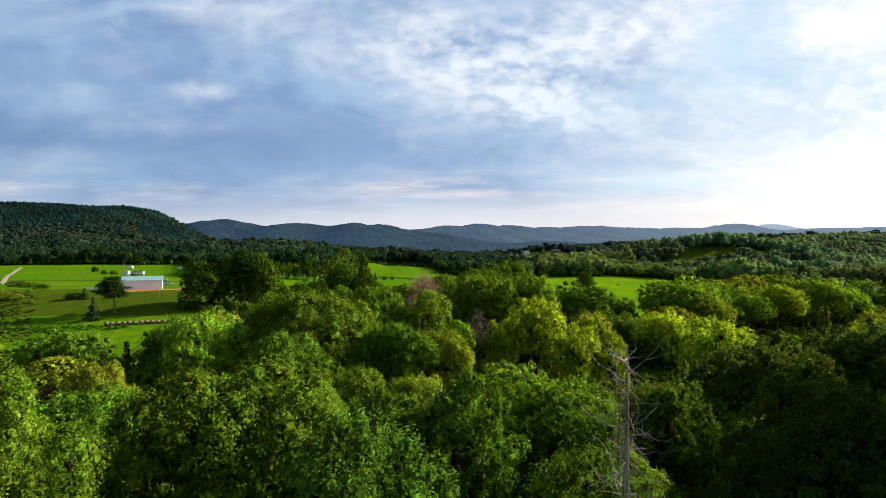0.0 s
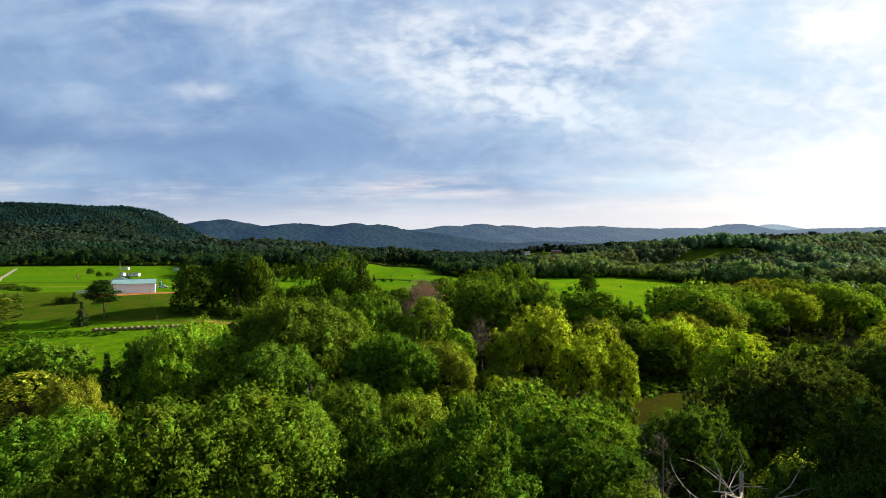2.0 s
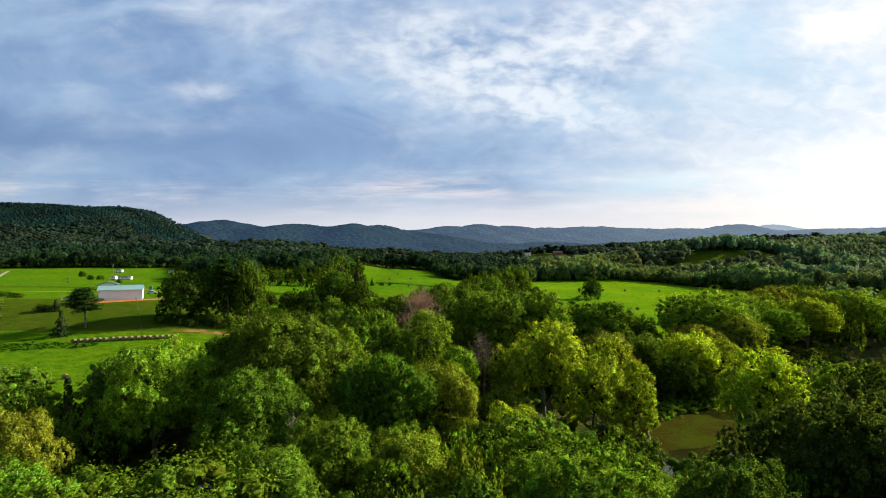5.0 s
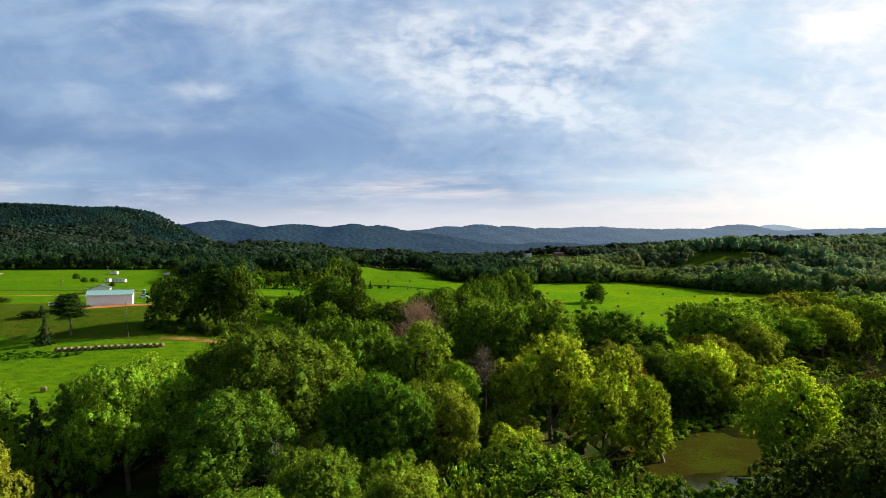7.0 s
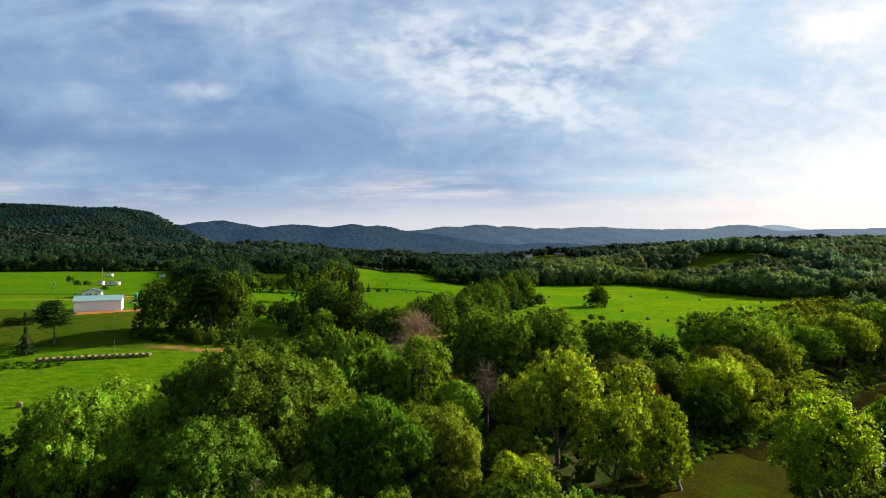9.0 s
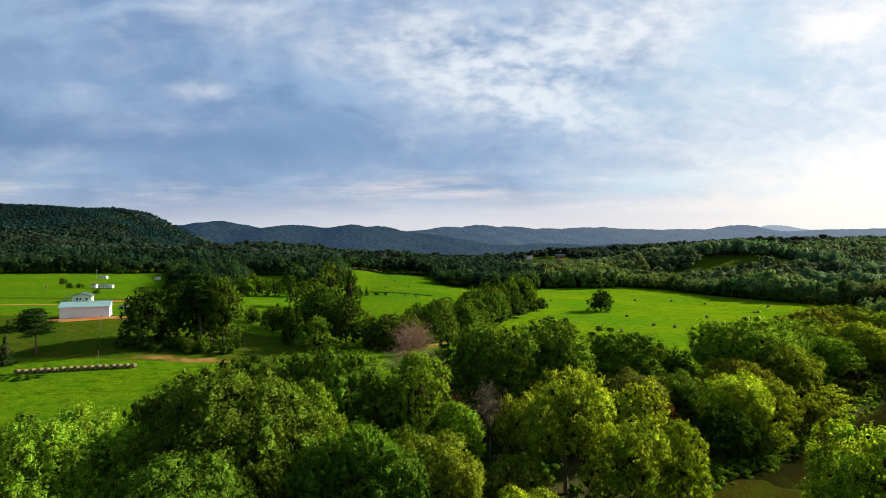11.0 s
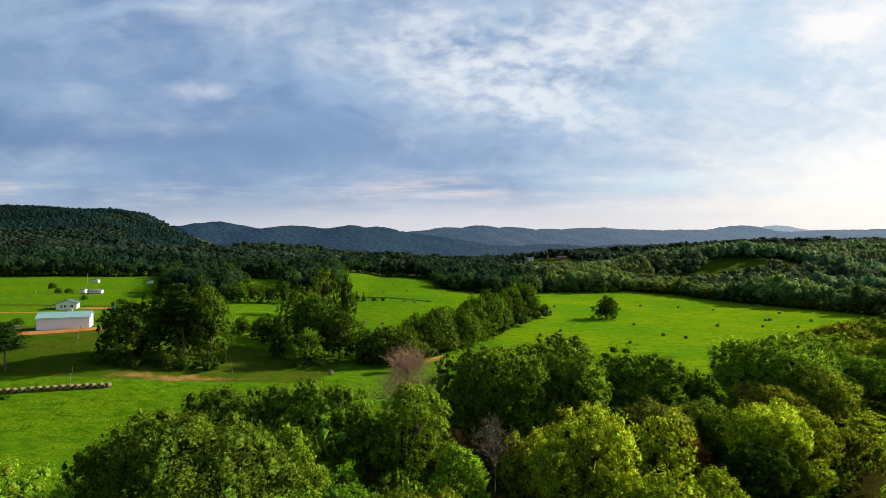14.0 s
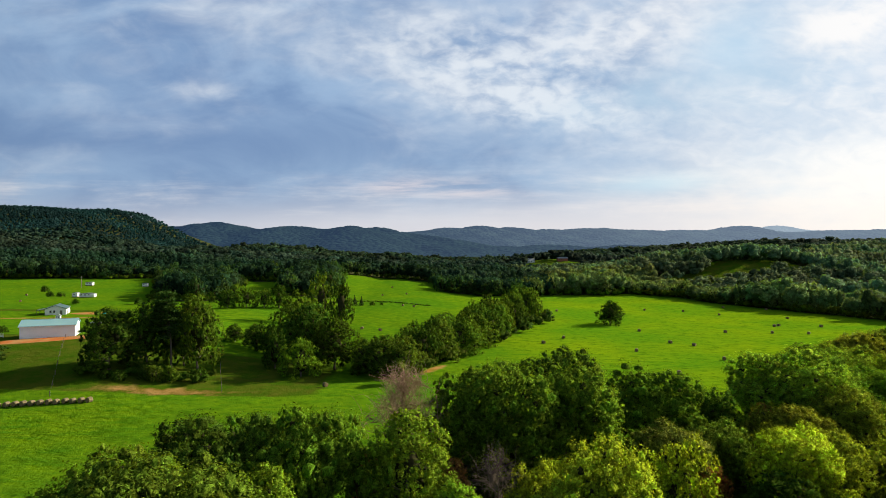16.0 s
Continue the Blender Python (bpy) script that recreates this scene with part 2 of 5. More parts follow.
def ground_material():
    """Meadow, mown pasture, woodland floor, red earth and river bed, by the zones of the ground."""
    m, n = material("ground")
    at = place(n)
    zone_node = n.add("ShaderNodeVertexColor")
    zone_node.layer_name = "zone"
    zone = zone_node.outputs["Color"]
    z = n.add("ShaderNodeSeparateColor", {0: zone}).outputs
    big, mid, small = n.noise(at, 0.02, 5), n.noise(at, 0.16, 6, 0.6), n.noise(at, 1.4, 7, 0.65)
    streak = n.noise(n.add("ShaderNodeMapping", {"Vector": at, "Scale": (0.12, 0.5, 0.3), "Rotation": (0, 0, 0.25)}).outputs[0], 1.0, 6, 0.65)
    grass = n.mix(n.step(big, 0.35, 0.65), (0.058, 0.156, 0.006), (0.092, 0.174, 0.005))
    grass = n.mix(n.step(streak, 0.42, 0.72), grass, (0.044, 0.140, 0.005))
    grass = n.mix(n.math("MULTIPLY", n.step(small, 0.5, 0.75), 0.45), grass, (0.098, 0.195, 0.004))
    # Right-hand field: a brighter, yellower grass that paints in the stronger sun there.
    sunlit_grass = n.mix(n.step(big, 0.35, 0.65), (0.082, 0.218, 0.007), (0.168, 0.268, 0.005))
    sunlit_grass = n.mix(n.step(streak, 0.42, 0.72), sunlit_grass, (0.068, 0.172, 0.005))
    sunlit_grass = n.mix(n.math("MULTIPLY", n.step(small, 0.5, 0.72), 0.6), sunlit_grass, (0.178, 0.270, 0.005))
    grass = n.mix(n.math("MULTIPLY_ADD", n.math("SUBTRACT", mid, 0.5), 0.5, zone_node.outputs["Alpha"], clamp=True), grass, sunlit_grass)
    tuft = n.noise(n.add("ShaderNodeMapping", {"Vector": at, "Scale": (0.9, 1.0, 1.0), "Rotation": (0, 0, 0.5)}).outputs[0], 0.34, 7, 0.66)
    grass = n.mix(n.math("MULTIPLY", n.step(tuft, 0.48, 0.68), 0.72), grass, (0.038, 0.102, 0.003))
    grass = n.mix(n.math("MULTIPLY", n.step(tuft, 0.50, 0.34), 0.70), grass, (0.112, 0.212, 0.004))
    mown = n.mix(n.step(mid, 0.35, 0.65), (0.036, 0.086, 0.004), (0.068, 0.090, 0.009))
    mown = n.mix(n.math("MULTIPLY", n.step(small, 0.5, 0.8), 0.4), mown, (0.12, 0.11, 0.02))
    floor = n.mix(n.step(mid, 0.4, 0.6), (0.030, 0.055, 0.010), (0.065, 0.060, 0.028))
    earth = n.mix(n.step(mid, 0.38, 0.60), (0.42, 0.135, 0.042), (0.36, 0.20, 0.080))
    edge = n.math("SUBTRACT", mid, 0.5)

    def part_of(i):
        return n.step(n.math("MULTIPLY_ADD", edge, 0.7, z[i]), 0.35, 0.65)

    col = n.mix(part_of(0), grass, mown)
    col = n.mix(part_of(1), col, floor)
    col = n.mix(part_of(2), col, earth)
    relief = n.math("MULTIPLY_ADD", small, 0.6, n.math("MULTIPLY_ADD", tuft, 1.5, n.math("MULTIPLY", streak, 0.6)))
    finish(n, col, 0.95, relief, 0.55, 0.6, spec=0.0)
    return m


def water_material():
    m, n = material("river_water")
    at = place(n)
    col = n.mix(n.step(n.noise(at, 0.08, 4), 0.4, 0.6), (0.015, 0.018, 0.004), (0.022, 0.020, 0.005))
    finish(n, col, 0.10, n.noise(at, 1.2, 4, 0.5), 0.16, 0.05, spec=0.14)
    return m


GROUND, WATER = ground_material(), water_material()


# ---- the lie of the land ----
def s01(a):
    a = np.clip(a, 0, 1)
    return a * a * (3 - 2 * a)


RIVER = np.array([(-400, 20), (-200, 45), (-110, 68), (-60, 80), (-20, 92), (15, 105), (41, 118), (62, 132), (84.5, 153.5), (109, 175), (150, 201), (260, 240), (420, 250)], float)


def river_distance(x, y):
    best = np.full(np.shape(x), 1e9)
    for a, b in zip(RIVER[:-1], RIVER[1:]):
        d = b - a
        f = np.clip(((x - a[0]) * d[0] + (y - a[1]) * d[1]) / (d @ d), 0, 1)
        best = np.minimum(best, np.hypot(x - a[0] - f * d[0], y - a[1] - f * d[1]))
    return best


def land(x, y):
    """The height of the ground."""
    x, y = np.asarray(x, float), np.asarray(y, float)
    h = -3.4 * s01((198 - y) / 50)
    h = h + 7.0 * s01((-x - 50) / 60) * s01((y - 185) / 60) - 1.4 * s01((-x - 60) / 60) * s01((y - 270) / 60)
    h = h + 4.0 * s01((30 - x) / 70) * s01((y - 255) / 150) * s01((x + 140) / 70)
    h = h + 3.5 * s01((y - 420) / 260)
    h = h + 20 * s01((-x - 90) / 300) * s01((y - 590) / 330)
    h = h + 84 * s01((-x - 458 + 30 * np.sin(y / 130.0)) / 230) * s01((y - 880) / 520) * (1 - s01((y - 1440) / 260))
    h = h + 12 * s01((-x - 640) / 400) * s01((y - 1000) / 300) * (1 - s01((y - 1440) / 260))
    h = h + 22 * s01((x - 100) / 300) * s01((y - 430) / 360)
    h = h + 12 * s01((x - 420) / 220) * s01((y - 500) / 250)
    h = h + 20 * np.exp(-((x - 250) / 98) ** 2 - ((y - 580) / 60) ** 2)
    h = h + 15 * np.exp(-((x - 150) / 80) ** 2 - ((y - 960) / 80) ** 2)
    # Hill out of view on the right, raised to shade the near wood.
    h = h + 55 * s01((x - 12 - 0.79 * np.maximum(y, 0)) / 42) * s01((175 - y) / 60) * s01((y + 260) / 120)
    h = h + 1.2 * np.sin(x / 37.0 + 1) * np.sin(y / 51.0) * s01((y - 150) / 60) * 0.45
    return h - (6.4 + np.minimum(h + 3.4, 6)) * np.exp(-(river_distance(x, y) / 11.5) ** 2 * 1.1) * s01((420 - np.abs(x)) / 60)


WATER_Z = -5.6


def meadow(x, y):
    """How far a place lies in open land (over 0) or in the woods (under 0), in metres."""
    x, y = np.asarray(x, float), np.asarray(y, float)
    wob = 3 * np.sin(x / 11.0) + 2.5 * np.sin(y / 9.0 + x / 17.0)
    near = y - np.interp(x, [-260, -120, -70, -52, -42, -34, -8, 4, 22, 34, 46, 56, 66, 84, 110, 150], [125, 128, 122, 121, 124, 138, 139, 168, 186, 176, 172, 178, 186, 214, 240, 262])
    far = np.interp(x, [-520, -420, -200, -130, -110, -70, -10, 0, 30, 70, 136, 167, 196, 211, 223, 236, 252], [560, 600, 600, 560, 640, 640, 610, 520, 500, 500, 500, 476, 405, 372, 330, 284, 244]) - y
    belt = np.minimum(np.minimum(y - 405, x + 165 + (y - 405) * 0.44), -118 - (y - 405) * 0.31 - x)
    copse = np.minimum(np.minimum(y - 425, x + 100 + (y - 425) * 0.24), -62 - (y - 425) * 0.16 - x)
    return np.minimum(np.minimum(near, far), -np.maximum(belt, copse)) + wob


def zones(x, y):
    """Mown pasture, woodland floor, red earth, each 0 to 1."""
    open_land = meadow(x, y)
    mown = s01((-x - 20) / 20) * s01((y - 200) / 6) * s01((262 - y - 0.1 * (x + 100)) / 14)
    mown = np.maximum(mown, 0.75 * np.exp(-((y - 330 + 0.1 * x) / 6) ** 2) * s01((-x - 120) / 20))
    glade = np.maximum(s01(1.6 - ((x - 258) / 50) ** 2 - ((y - 548) / 32) ** 2), s01(1.6 - ((x - 205) / 50) ** 2 - ((y - 532 - 0.25 * (x - 205)) / 17) ** 2))
    mown = np.maximum(mown, glade * 0.8)
    pale = s01(1.5 - ((x - 150) / 46) ** 2 - ((y - 896) / 60) ** 2)
    mown = np.maximum(mown, pale * 0.8)
    wood = s01((-1 - open_land) / 6) * (1 - pale) * (1 - glade)
    pad = np.exp(-(((x + 120) / 17) ** 2 + ((y - 245.0 - 0.42 * (x + 122)) / 6.4) ** 2) ** 2) * 0.85
    drive = np.exp(-(((x + 162) / 11) ** 2 + ((y - 338) / 7) ** 2) ** 2) * 0.62
    bare = 0.49 * np.exp(-(((x + 66) / 38) ** 2 + ((y - 206) / 7.0) ** 2)) + 0.6 * np.exp(-((((x + 2) * 0.44 + (y - 238) * 0.9) / 15) ** 2 + (((x + 2) * 0.9 - (y - 238) * 0.44) / 3.0) ** 2))
    bank = np.exp(-((river_distance(x, y) - 11) / 2) ** 2) * 0.36
    bare = bare + 0.72 * np.exp(-((y - 317 - 0.06 * (x + 190)) / 2.4) ** 2) * s01((-x - 140) / 10)
    return mown, wood, np.clip(pad + drive + bare + bank, 0, 1)


def mesh_of(name, verts, quads=None, tris=None, smooth=False, normals=None, second=None):
    """A mesh from arrays; normals: the way each corner faces; second: which faces take the second material."""
    me = bpy.data.meshes.new(name)
    loops, starts = [], []
    at = 0
    for f in (quads, tris):
        if f is not None and len(f):
            f = np.asarray(f, np.int32)
            starts.append(at + np.arange(len(f), dtype=np.int32) * f.shape[1])
            loops.append(f.ravel())
            at += f.size
    loops, starts = np.concatenate(loops), np.concatenate(starts)
    me.vertices.add(len(verts))
    me.vertices.foreach_set("co", np.asarray(verts, np.float32).ravel())
    me.loops.add(len(loops))
    me.loops.foreach_set("vertex_index", loops)
    me.polygons.add(len(starts))
    me.polygons.foreach_set("loop_start", starts)
    if smooth or normals is not None:
        me.polygons.foreach_set("use_smooth", np.ones(len(starts), bool))
    if second is not None:
        me.polygons.foreach_set("material_index", second.astype(np.int32))
    me.update(calc_edges=True)
    if normals is not None:
        me.normals_split_custom_set_from_vertices(normals.astype(np.float32))
    return me


def part(name, bm, mat, parent, label="", m=None):
    """One mesh object under a thing or a part; bm is a bmesh or a mesh."""
    me = bm
    if isinstance(bm, bmesh.types.BMesh):
        me = bpy.data.meshes.new(name)
        bm.to_mesh(me)
        bm.free()
    if mat is not None and not me.materials:
        me.materials.append(mat)
    ob = new(name, me)
    ob.parent = parent
    if m is not None:
        ob.matrix_basis = m
    return tagged(ob, label)


def thing(name, x, y, z=None, turn=0.0, **tags):
    ob = new(name)
    ob.empty_display_size = 0.3
    ob.matrix_basis = pose(x, y, float(land(x, y)) if z is None else z, 0, 0, turn)
    return tagged(ob, **tags)


def grid_sheet(name, xs, ys, height):
    gx, gy = np.meshgrid(xs, ys)
    verts = np.stack([gx, gy, height(gx, gy)], -1).reshape(-1, 3)
    i = np.arange((len(ys) - 1) * (len(xs) - 1))
    r, c = i // (len(xs) - 1), i % (len(xs) - 1)
    a = r * len(xs) + c
    return mesh_of(name, verts, np.stack([a, a + 1, a + 1 + len(xs), a + len(xs)], 1), smooth=True), verts


def spread(lo, hi, near_lo, near_hi, step, out):
    """Grid lines, close together in the middle and wider outside."""
    mid = np.arange(near_lo, near_hi + 0.01, step)
    left = near_lo - np.cumsum(step * 1.12 ** np.arange(1, out))
    right = near_hi + np.cumsum(step * 1.12 ** np.arange(1, out))
    return np.concatenate([left[left > lo][::-1], mid, right[right < hi], [hi]]) if lo > -1e8 else mid


xs = spread(-4600, 4600, -190, 210, 2.2, 60)
ys = spread(-1500, 4700, -10, 420, 2.2, 60)
me, verts = grid_sheet("ground", xs, ys, land)
layer = me.color_attributes.new("zone", "FLOAT_COLOR", "POINT")
a, b, c = zones(verts[:, 0], verts[:, 1])
layer.data.foreach_set("color", np.stack([a, b, c, s01((verts[:, 0] + 5) / 55)], 1).astype(np.float32).ravel())
me.materials.append(GROUND)
ground = tagged(new("ground", me), "rolling green meadows, woodland floor and red earth", "ground", kind="structure")

wx = np.linspace(-405, 400, 150)
wy = np.linspace(-16, 16, 9)
cx = np.interp(np.linspace(0, len(RIVER) - 1, 150), np.arange(len(RIVER)), RIVER[:, 0])
cy = np.interp(np.linspace(0, len(RIVER) - 1, 150), np.arange(len(RIVER)), RIVER[:, 1])
tx, ty = np.gradient(cx), np.gradient(cy)
tl = np.hypot(tx, ty)
verts = np.stack([cx[:, None] - ty[:, None] / tl[:, None] * wy, cy[:, None] + tx[:, None] / tl[:, None] * wy, np.full((150, 9), WATER_Z)], -1).reshape(-1, 3)
i = np.arange(149 * 8)
a = i // 8 * 9 + i % 8
me = mesh_of("water", verts, np.stack([a, a + 9, a + 10, a + 1], 1))
me.materials.append(WATER)
tagged(new("water", me), "slow olive-brown river between wooded banks", "river", kind="structure")


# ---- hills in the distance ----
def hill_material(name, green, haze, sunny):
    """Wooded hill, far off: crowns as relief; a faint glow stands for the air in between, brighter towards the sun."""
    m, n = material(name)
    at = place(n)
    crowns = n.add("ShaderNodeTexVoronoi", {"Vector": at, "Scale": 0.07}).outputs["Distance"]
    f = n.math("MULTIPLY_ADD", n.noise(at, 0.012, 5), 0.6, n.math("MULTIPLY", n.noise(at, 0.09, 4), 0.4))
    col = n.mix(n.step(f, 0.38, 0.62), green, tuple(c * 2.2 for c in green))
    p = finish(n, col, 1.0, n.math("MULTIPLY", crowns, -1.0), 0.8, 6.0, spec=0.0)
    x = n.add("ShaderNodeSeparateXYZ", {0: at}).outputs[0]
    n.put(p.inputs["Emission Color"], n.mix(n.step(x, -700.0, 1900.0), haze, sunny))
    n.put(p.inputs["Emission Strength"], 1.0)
    return m


def ridge(name, y0, depth, x0, x1, top, mat, label, seed):
    """A long wooded ridge across the distance, top(x) metres high."""
    r = np.random.RandomState(seed)
    xs, ys = np.linspace(x0, x1, 560), np.linspace(y0 - depth, y0 + depth * 0.6, 34)
    k, ph = r.uniform(0.008, 0.07, 16), r.uniform(0, 6.28, 16)

    def height(gx, gy):
        f = np.where(gy < y0, s01((gy - y0 + depth) / depth), s01((y0 + depth * 0.6 - gy) / (depth * 0.6)))
        rough = sum(np.sin(gx * a + gy * a * 0.7 + b) for a, b in zip(k, ph)) * 1.25
        return -8 + (top(gx) + 8) * f + rough * f + r.uniform(-0.7, 1.6, gx.shape) * f

    me, _ = grid_sheet(name, xs, ys, height)
    me.materials.append(mat)
    return tagged(new(name, me), label, "hill", kind="structure")


def peaks(rows, base):
    return lambda x: base + sum(h * np.exp(-((x - c) / w) ** 2) for c, h, w in rows)


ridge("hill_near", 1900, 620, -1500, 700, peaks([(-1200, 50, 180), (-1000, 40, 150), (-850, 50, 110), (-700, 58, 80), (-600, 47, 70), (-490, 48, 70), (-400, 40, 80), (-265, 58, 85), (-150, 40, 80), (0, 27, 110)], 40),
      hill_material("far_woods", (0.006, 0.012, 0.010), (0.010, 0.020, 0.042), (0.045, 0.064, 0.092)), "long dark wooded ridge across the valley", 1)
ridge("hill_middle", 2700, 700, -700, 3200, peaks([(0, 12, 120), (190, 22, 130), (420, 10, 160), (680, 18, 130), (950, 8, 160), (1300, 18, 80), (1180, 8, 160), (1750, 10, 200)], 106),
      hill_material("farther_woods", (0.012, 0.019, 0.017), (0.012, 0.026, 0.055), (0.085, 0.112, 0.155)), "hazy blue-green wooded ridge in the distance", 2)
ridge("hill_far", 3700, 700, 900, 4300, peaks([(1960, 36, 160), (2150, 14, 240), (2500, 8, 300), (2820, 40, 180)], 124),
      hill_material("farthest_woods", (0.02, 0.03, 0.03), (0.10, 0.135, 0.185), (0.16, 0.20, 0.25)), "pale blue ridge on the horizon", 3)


# ---- trees ----
def ball(sub):
    bm = bmesh.new()
    bmesh.ops.create_icosphere(bm, subdivisions=sub, radius=1.0)
    v = np.array([p.co[:] for p in bm.verts])
    f = np.array([[q.index for q in p.verts] for p in bm.faces])
    bm.free()
    return v, f


BALL, BALL_LOW = ball(2), ball(1)
EIGHT = np.array([(1, 0, 0), (-1, 0, 0), (0, 1, 0), (0, -1, 0), (0, 0, 1), (0, 0, -1)], float), np.array([(0, 2, 4), (2, 1, 4), (1, 3, 4), (3, 0, 4), (2, 0, 5), (1, 2, 5), (3, 1, 5), (0, 3, 5)])


def ways(r, n):
    d = r.normal(size=(n, 3))
    return d / np.linalg.norm(d, axis=1, keepdims=True)


def unit(a):
    return a / (np.linalg.norm(a, axis=-1, keepdims=True) + 1e-9)


def leaf_cards(r, centre, normal, length, width):
    """A pointed three-cornered leaf spray at each centre, its face turned along normal."""
    t = unit(np.cross(normal, ways(r, len(centre))))
    b = np.cross(normal, t)
    l, w = length[:, None] * 0.5, width[:, None] * 0.5
    v = np.stack([centre - t * l * 0.8 - b * w, centre + t * l - normal * l * 0.25, centre - t * l * 0.7 + b * w], 1)
    face = np.cross(v[:, 1] - v[:, 0], v[:, 2] - v[:, 0])
    wrong = (face * normal).sum(1) < 0
    v[wrong] = v[wrong][:, ::-1]
    return v.reshape(-1, 3), np.arange(len(v) * 3).reshape(-1, 3)


def crown_arrays(seed, radius, low, high, boughs, leaves, leaf, form="round", clumps=13, upright=1.0):
    """A crown: leafy boughs round a trunk, each bough a heap of clumps, each clump a shell of leaf sprays; dark cores
    paint the shade inside.
    """
    r = np.random.RandomState(seed)
    k = np.arange(boughs) + 0.5
    az = k * 2.39996 + r.uniform(-0.4, 0.4, boughs)
    ph = r.uniform(0, 6.28, 3)
    lop = 1 + 0.15 * np.sin(az * 2 + ph[0]) + 0.11 * np.sin(az * 3 + ph[1]) + r.uniform(-0.30, 0.08, boughs)
    tall = high - low
    if form == "round":
        up = 1 - 1.8 * k / boughs
        flat = np.sqrt(1 - up ** 2)
        if low < 0.5:
            flat = np.where(up < 0, np.maximum(flat, 0.95), flat)
        size = radius * r.uniform(0.20, 0.45, boughs)
        mid = low + 0.42 * tall
        rise = np.where(up > 0, 0.58, 0.42) * tall * np.minimum(1 + (lop - 1) * 0.7, 1.04) - size * np.where((up < 0) & (low < 0.5), 0.2, 0.8)
        out = radius * lop * flat ** 0.65 - size * 0.75
        c = np.stack([np.cos(az) * out, np.sin(az) * out, mid + up * rise], 1)
    else:
        f = (k / boughs) ** (1.25 if form == "cone" else 1.0)
        if form == "cone":
            wide, size = 1 - f, radius * (0.13 + 0.20 * (1 - f))
        else:
            wide = np.interp(f, [0, 0.15, 0.42, 0.70, 0.90, 1], [0.60, 0.90, 1.0, 0.88, 0.58, 0.20])
            size = radius * r.uniform(0.26, 0.42, boughs) * (0.5 + 0.5 * wide)
        mid = low + 0.3 * tall
        out = np.maximum(radius * wide * lop - size * 0.7, 0)
        c = np.stack([np.cos(az) * out, np.sin(az) * out, low + f * tall - size * 0.5], 1)
    outward = unit(c - np.array([0, 0, mid - 0.25 * tall]))
    # clumps on the outer and upper side of each bough
    lean = unit(outward * 0.75 + np.array([0, 0, 0.45]))
    side = unit(np.cross(lean, np.array([0.36, 0.48, 0.8])))
    other = np.cross(lean, side)
    i = np.arange(clumps) + 0.5
    along = 1 - 1.55 * i / clumps
    turn = i * 2.39996 + r.uniform(0, 6.28, (boughs, 1))
    flat = np.sqrt(1 - along ** 2)
    d = along[:, None] * lean[:, None] + (np.cos(turn) * flat)[..., None] * side[:, None] + (np.sin(turn) * flat)[..., None] * other[:, None]
    d = unit(d + r.normal(size=d.shape) * 0.16).reshape(-1, 3)
    size_b, c_b, out_b = np.repeat(size, clumps)[:, None], np.repeat(c, clumps, 0), np.repeat(outward, clumps, 0)
    clump = size_b * r.uniform(0.17, 0.42, (len(d), 1))
    at_c = c_b + d * size_b * np.array([0.78, 0.78, 0.70]) * r.uniform(0.80, 1.18, (len(d), 1))
    share = (clump[:, 0] ** 2) / (clump ** 2).sum()
    idx = np.repeat(np.arange(len(d)), np.maximum((share * leaves).astype(int), 3))
    w = ways(r, len(idx))
    inward = (w * d[idx]).sum(1, keepdims=True)
    w = unit(np.where(inward < -0.30, w - 2 * inward * d[idx], w))
    stretch = np.ones_like(w)
    stretch[:, 2] = np.where(w[:, 2] > 0, upright, 0.85)
    p = at_c[idx] + w * clump[idx] * stretch * r.uniform(0.72, 1.20, (len(w), 1))
    stray = r.uniform(0, 1, len(p)) < 0.05
    p[stray] += w[stray] * clump[idx][stray] * 0.5
    nor = unit(0.62 * w + 0.42 * d[idx] + 0.26 * out_b[idx] + 0.30 * ways(r, len(w)) + np.array([0, 0, 0.10]))
    s = leaf * r.uniform(0.55, 1.35, len(w))
    v, t = leaf_cards(r, p, unit(nor + 0.60 * ways(r, len(w))), s, s * 0.58)
    verts, tris, ways_out, inner = [v], [t], [np.repeat(nor, 3, 0)], [np.zeros(len(t), bool)]
    at = len(v)
    # the leafy mass of each clump
    ball, faces = BALL_LOW if leaves > 9000 else EIGHT
    n = len(ball)
    tallness = np.where(ball[:, 2:] > 0, upright, 0.85) * np.array([0, 0, 1]) + np.array([1, 1, 0])
    squash = r.uniform(0.70, 1.25, (len(d), 1, 3))
    v = at_c[:, None] + ball * tallness * squash * clump[:, None] * (0.50 if leaves > 60000 else 0.60 if leaves > 9000 else 0.80) * r.uniform(0.55, 1.25, (len(d), n, 1))
    verts.append(v.reshape(-1, 3))
    tris.append((faces[None] + at + (np.arange(len(d)) * n)[:, None, None]).reshape(-1, 3))
    ways_out.append(unit(0.70 * ball + 0.42 * d[:, None] + 0.26 * out_b[:, None] + 0.35 * r.normal(size=(len(d), n, 3)) + np.array([0, 0, 0.10])).reshape(-1, 3))
    inner.append(np.zeros(len(d) * len(faces), bool))
    at += len(d) * n
    # Cores in boughs and crown, coloured dark for the shade between clumps.
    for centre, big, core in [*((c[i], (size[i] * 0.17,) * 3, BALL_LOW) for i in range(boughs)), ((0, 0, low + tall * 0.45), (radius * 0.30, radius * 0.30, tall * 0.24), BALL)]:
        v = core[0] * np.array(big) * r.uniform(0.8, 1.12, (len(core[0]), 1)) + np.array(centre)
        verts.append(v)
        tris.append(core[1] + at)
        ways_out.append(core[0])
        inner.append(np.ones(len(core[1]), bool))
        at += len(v)
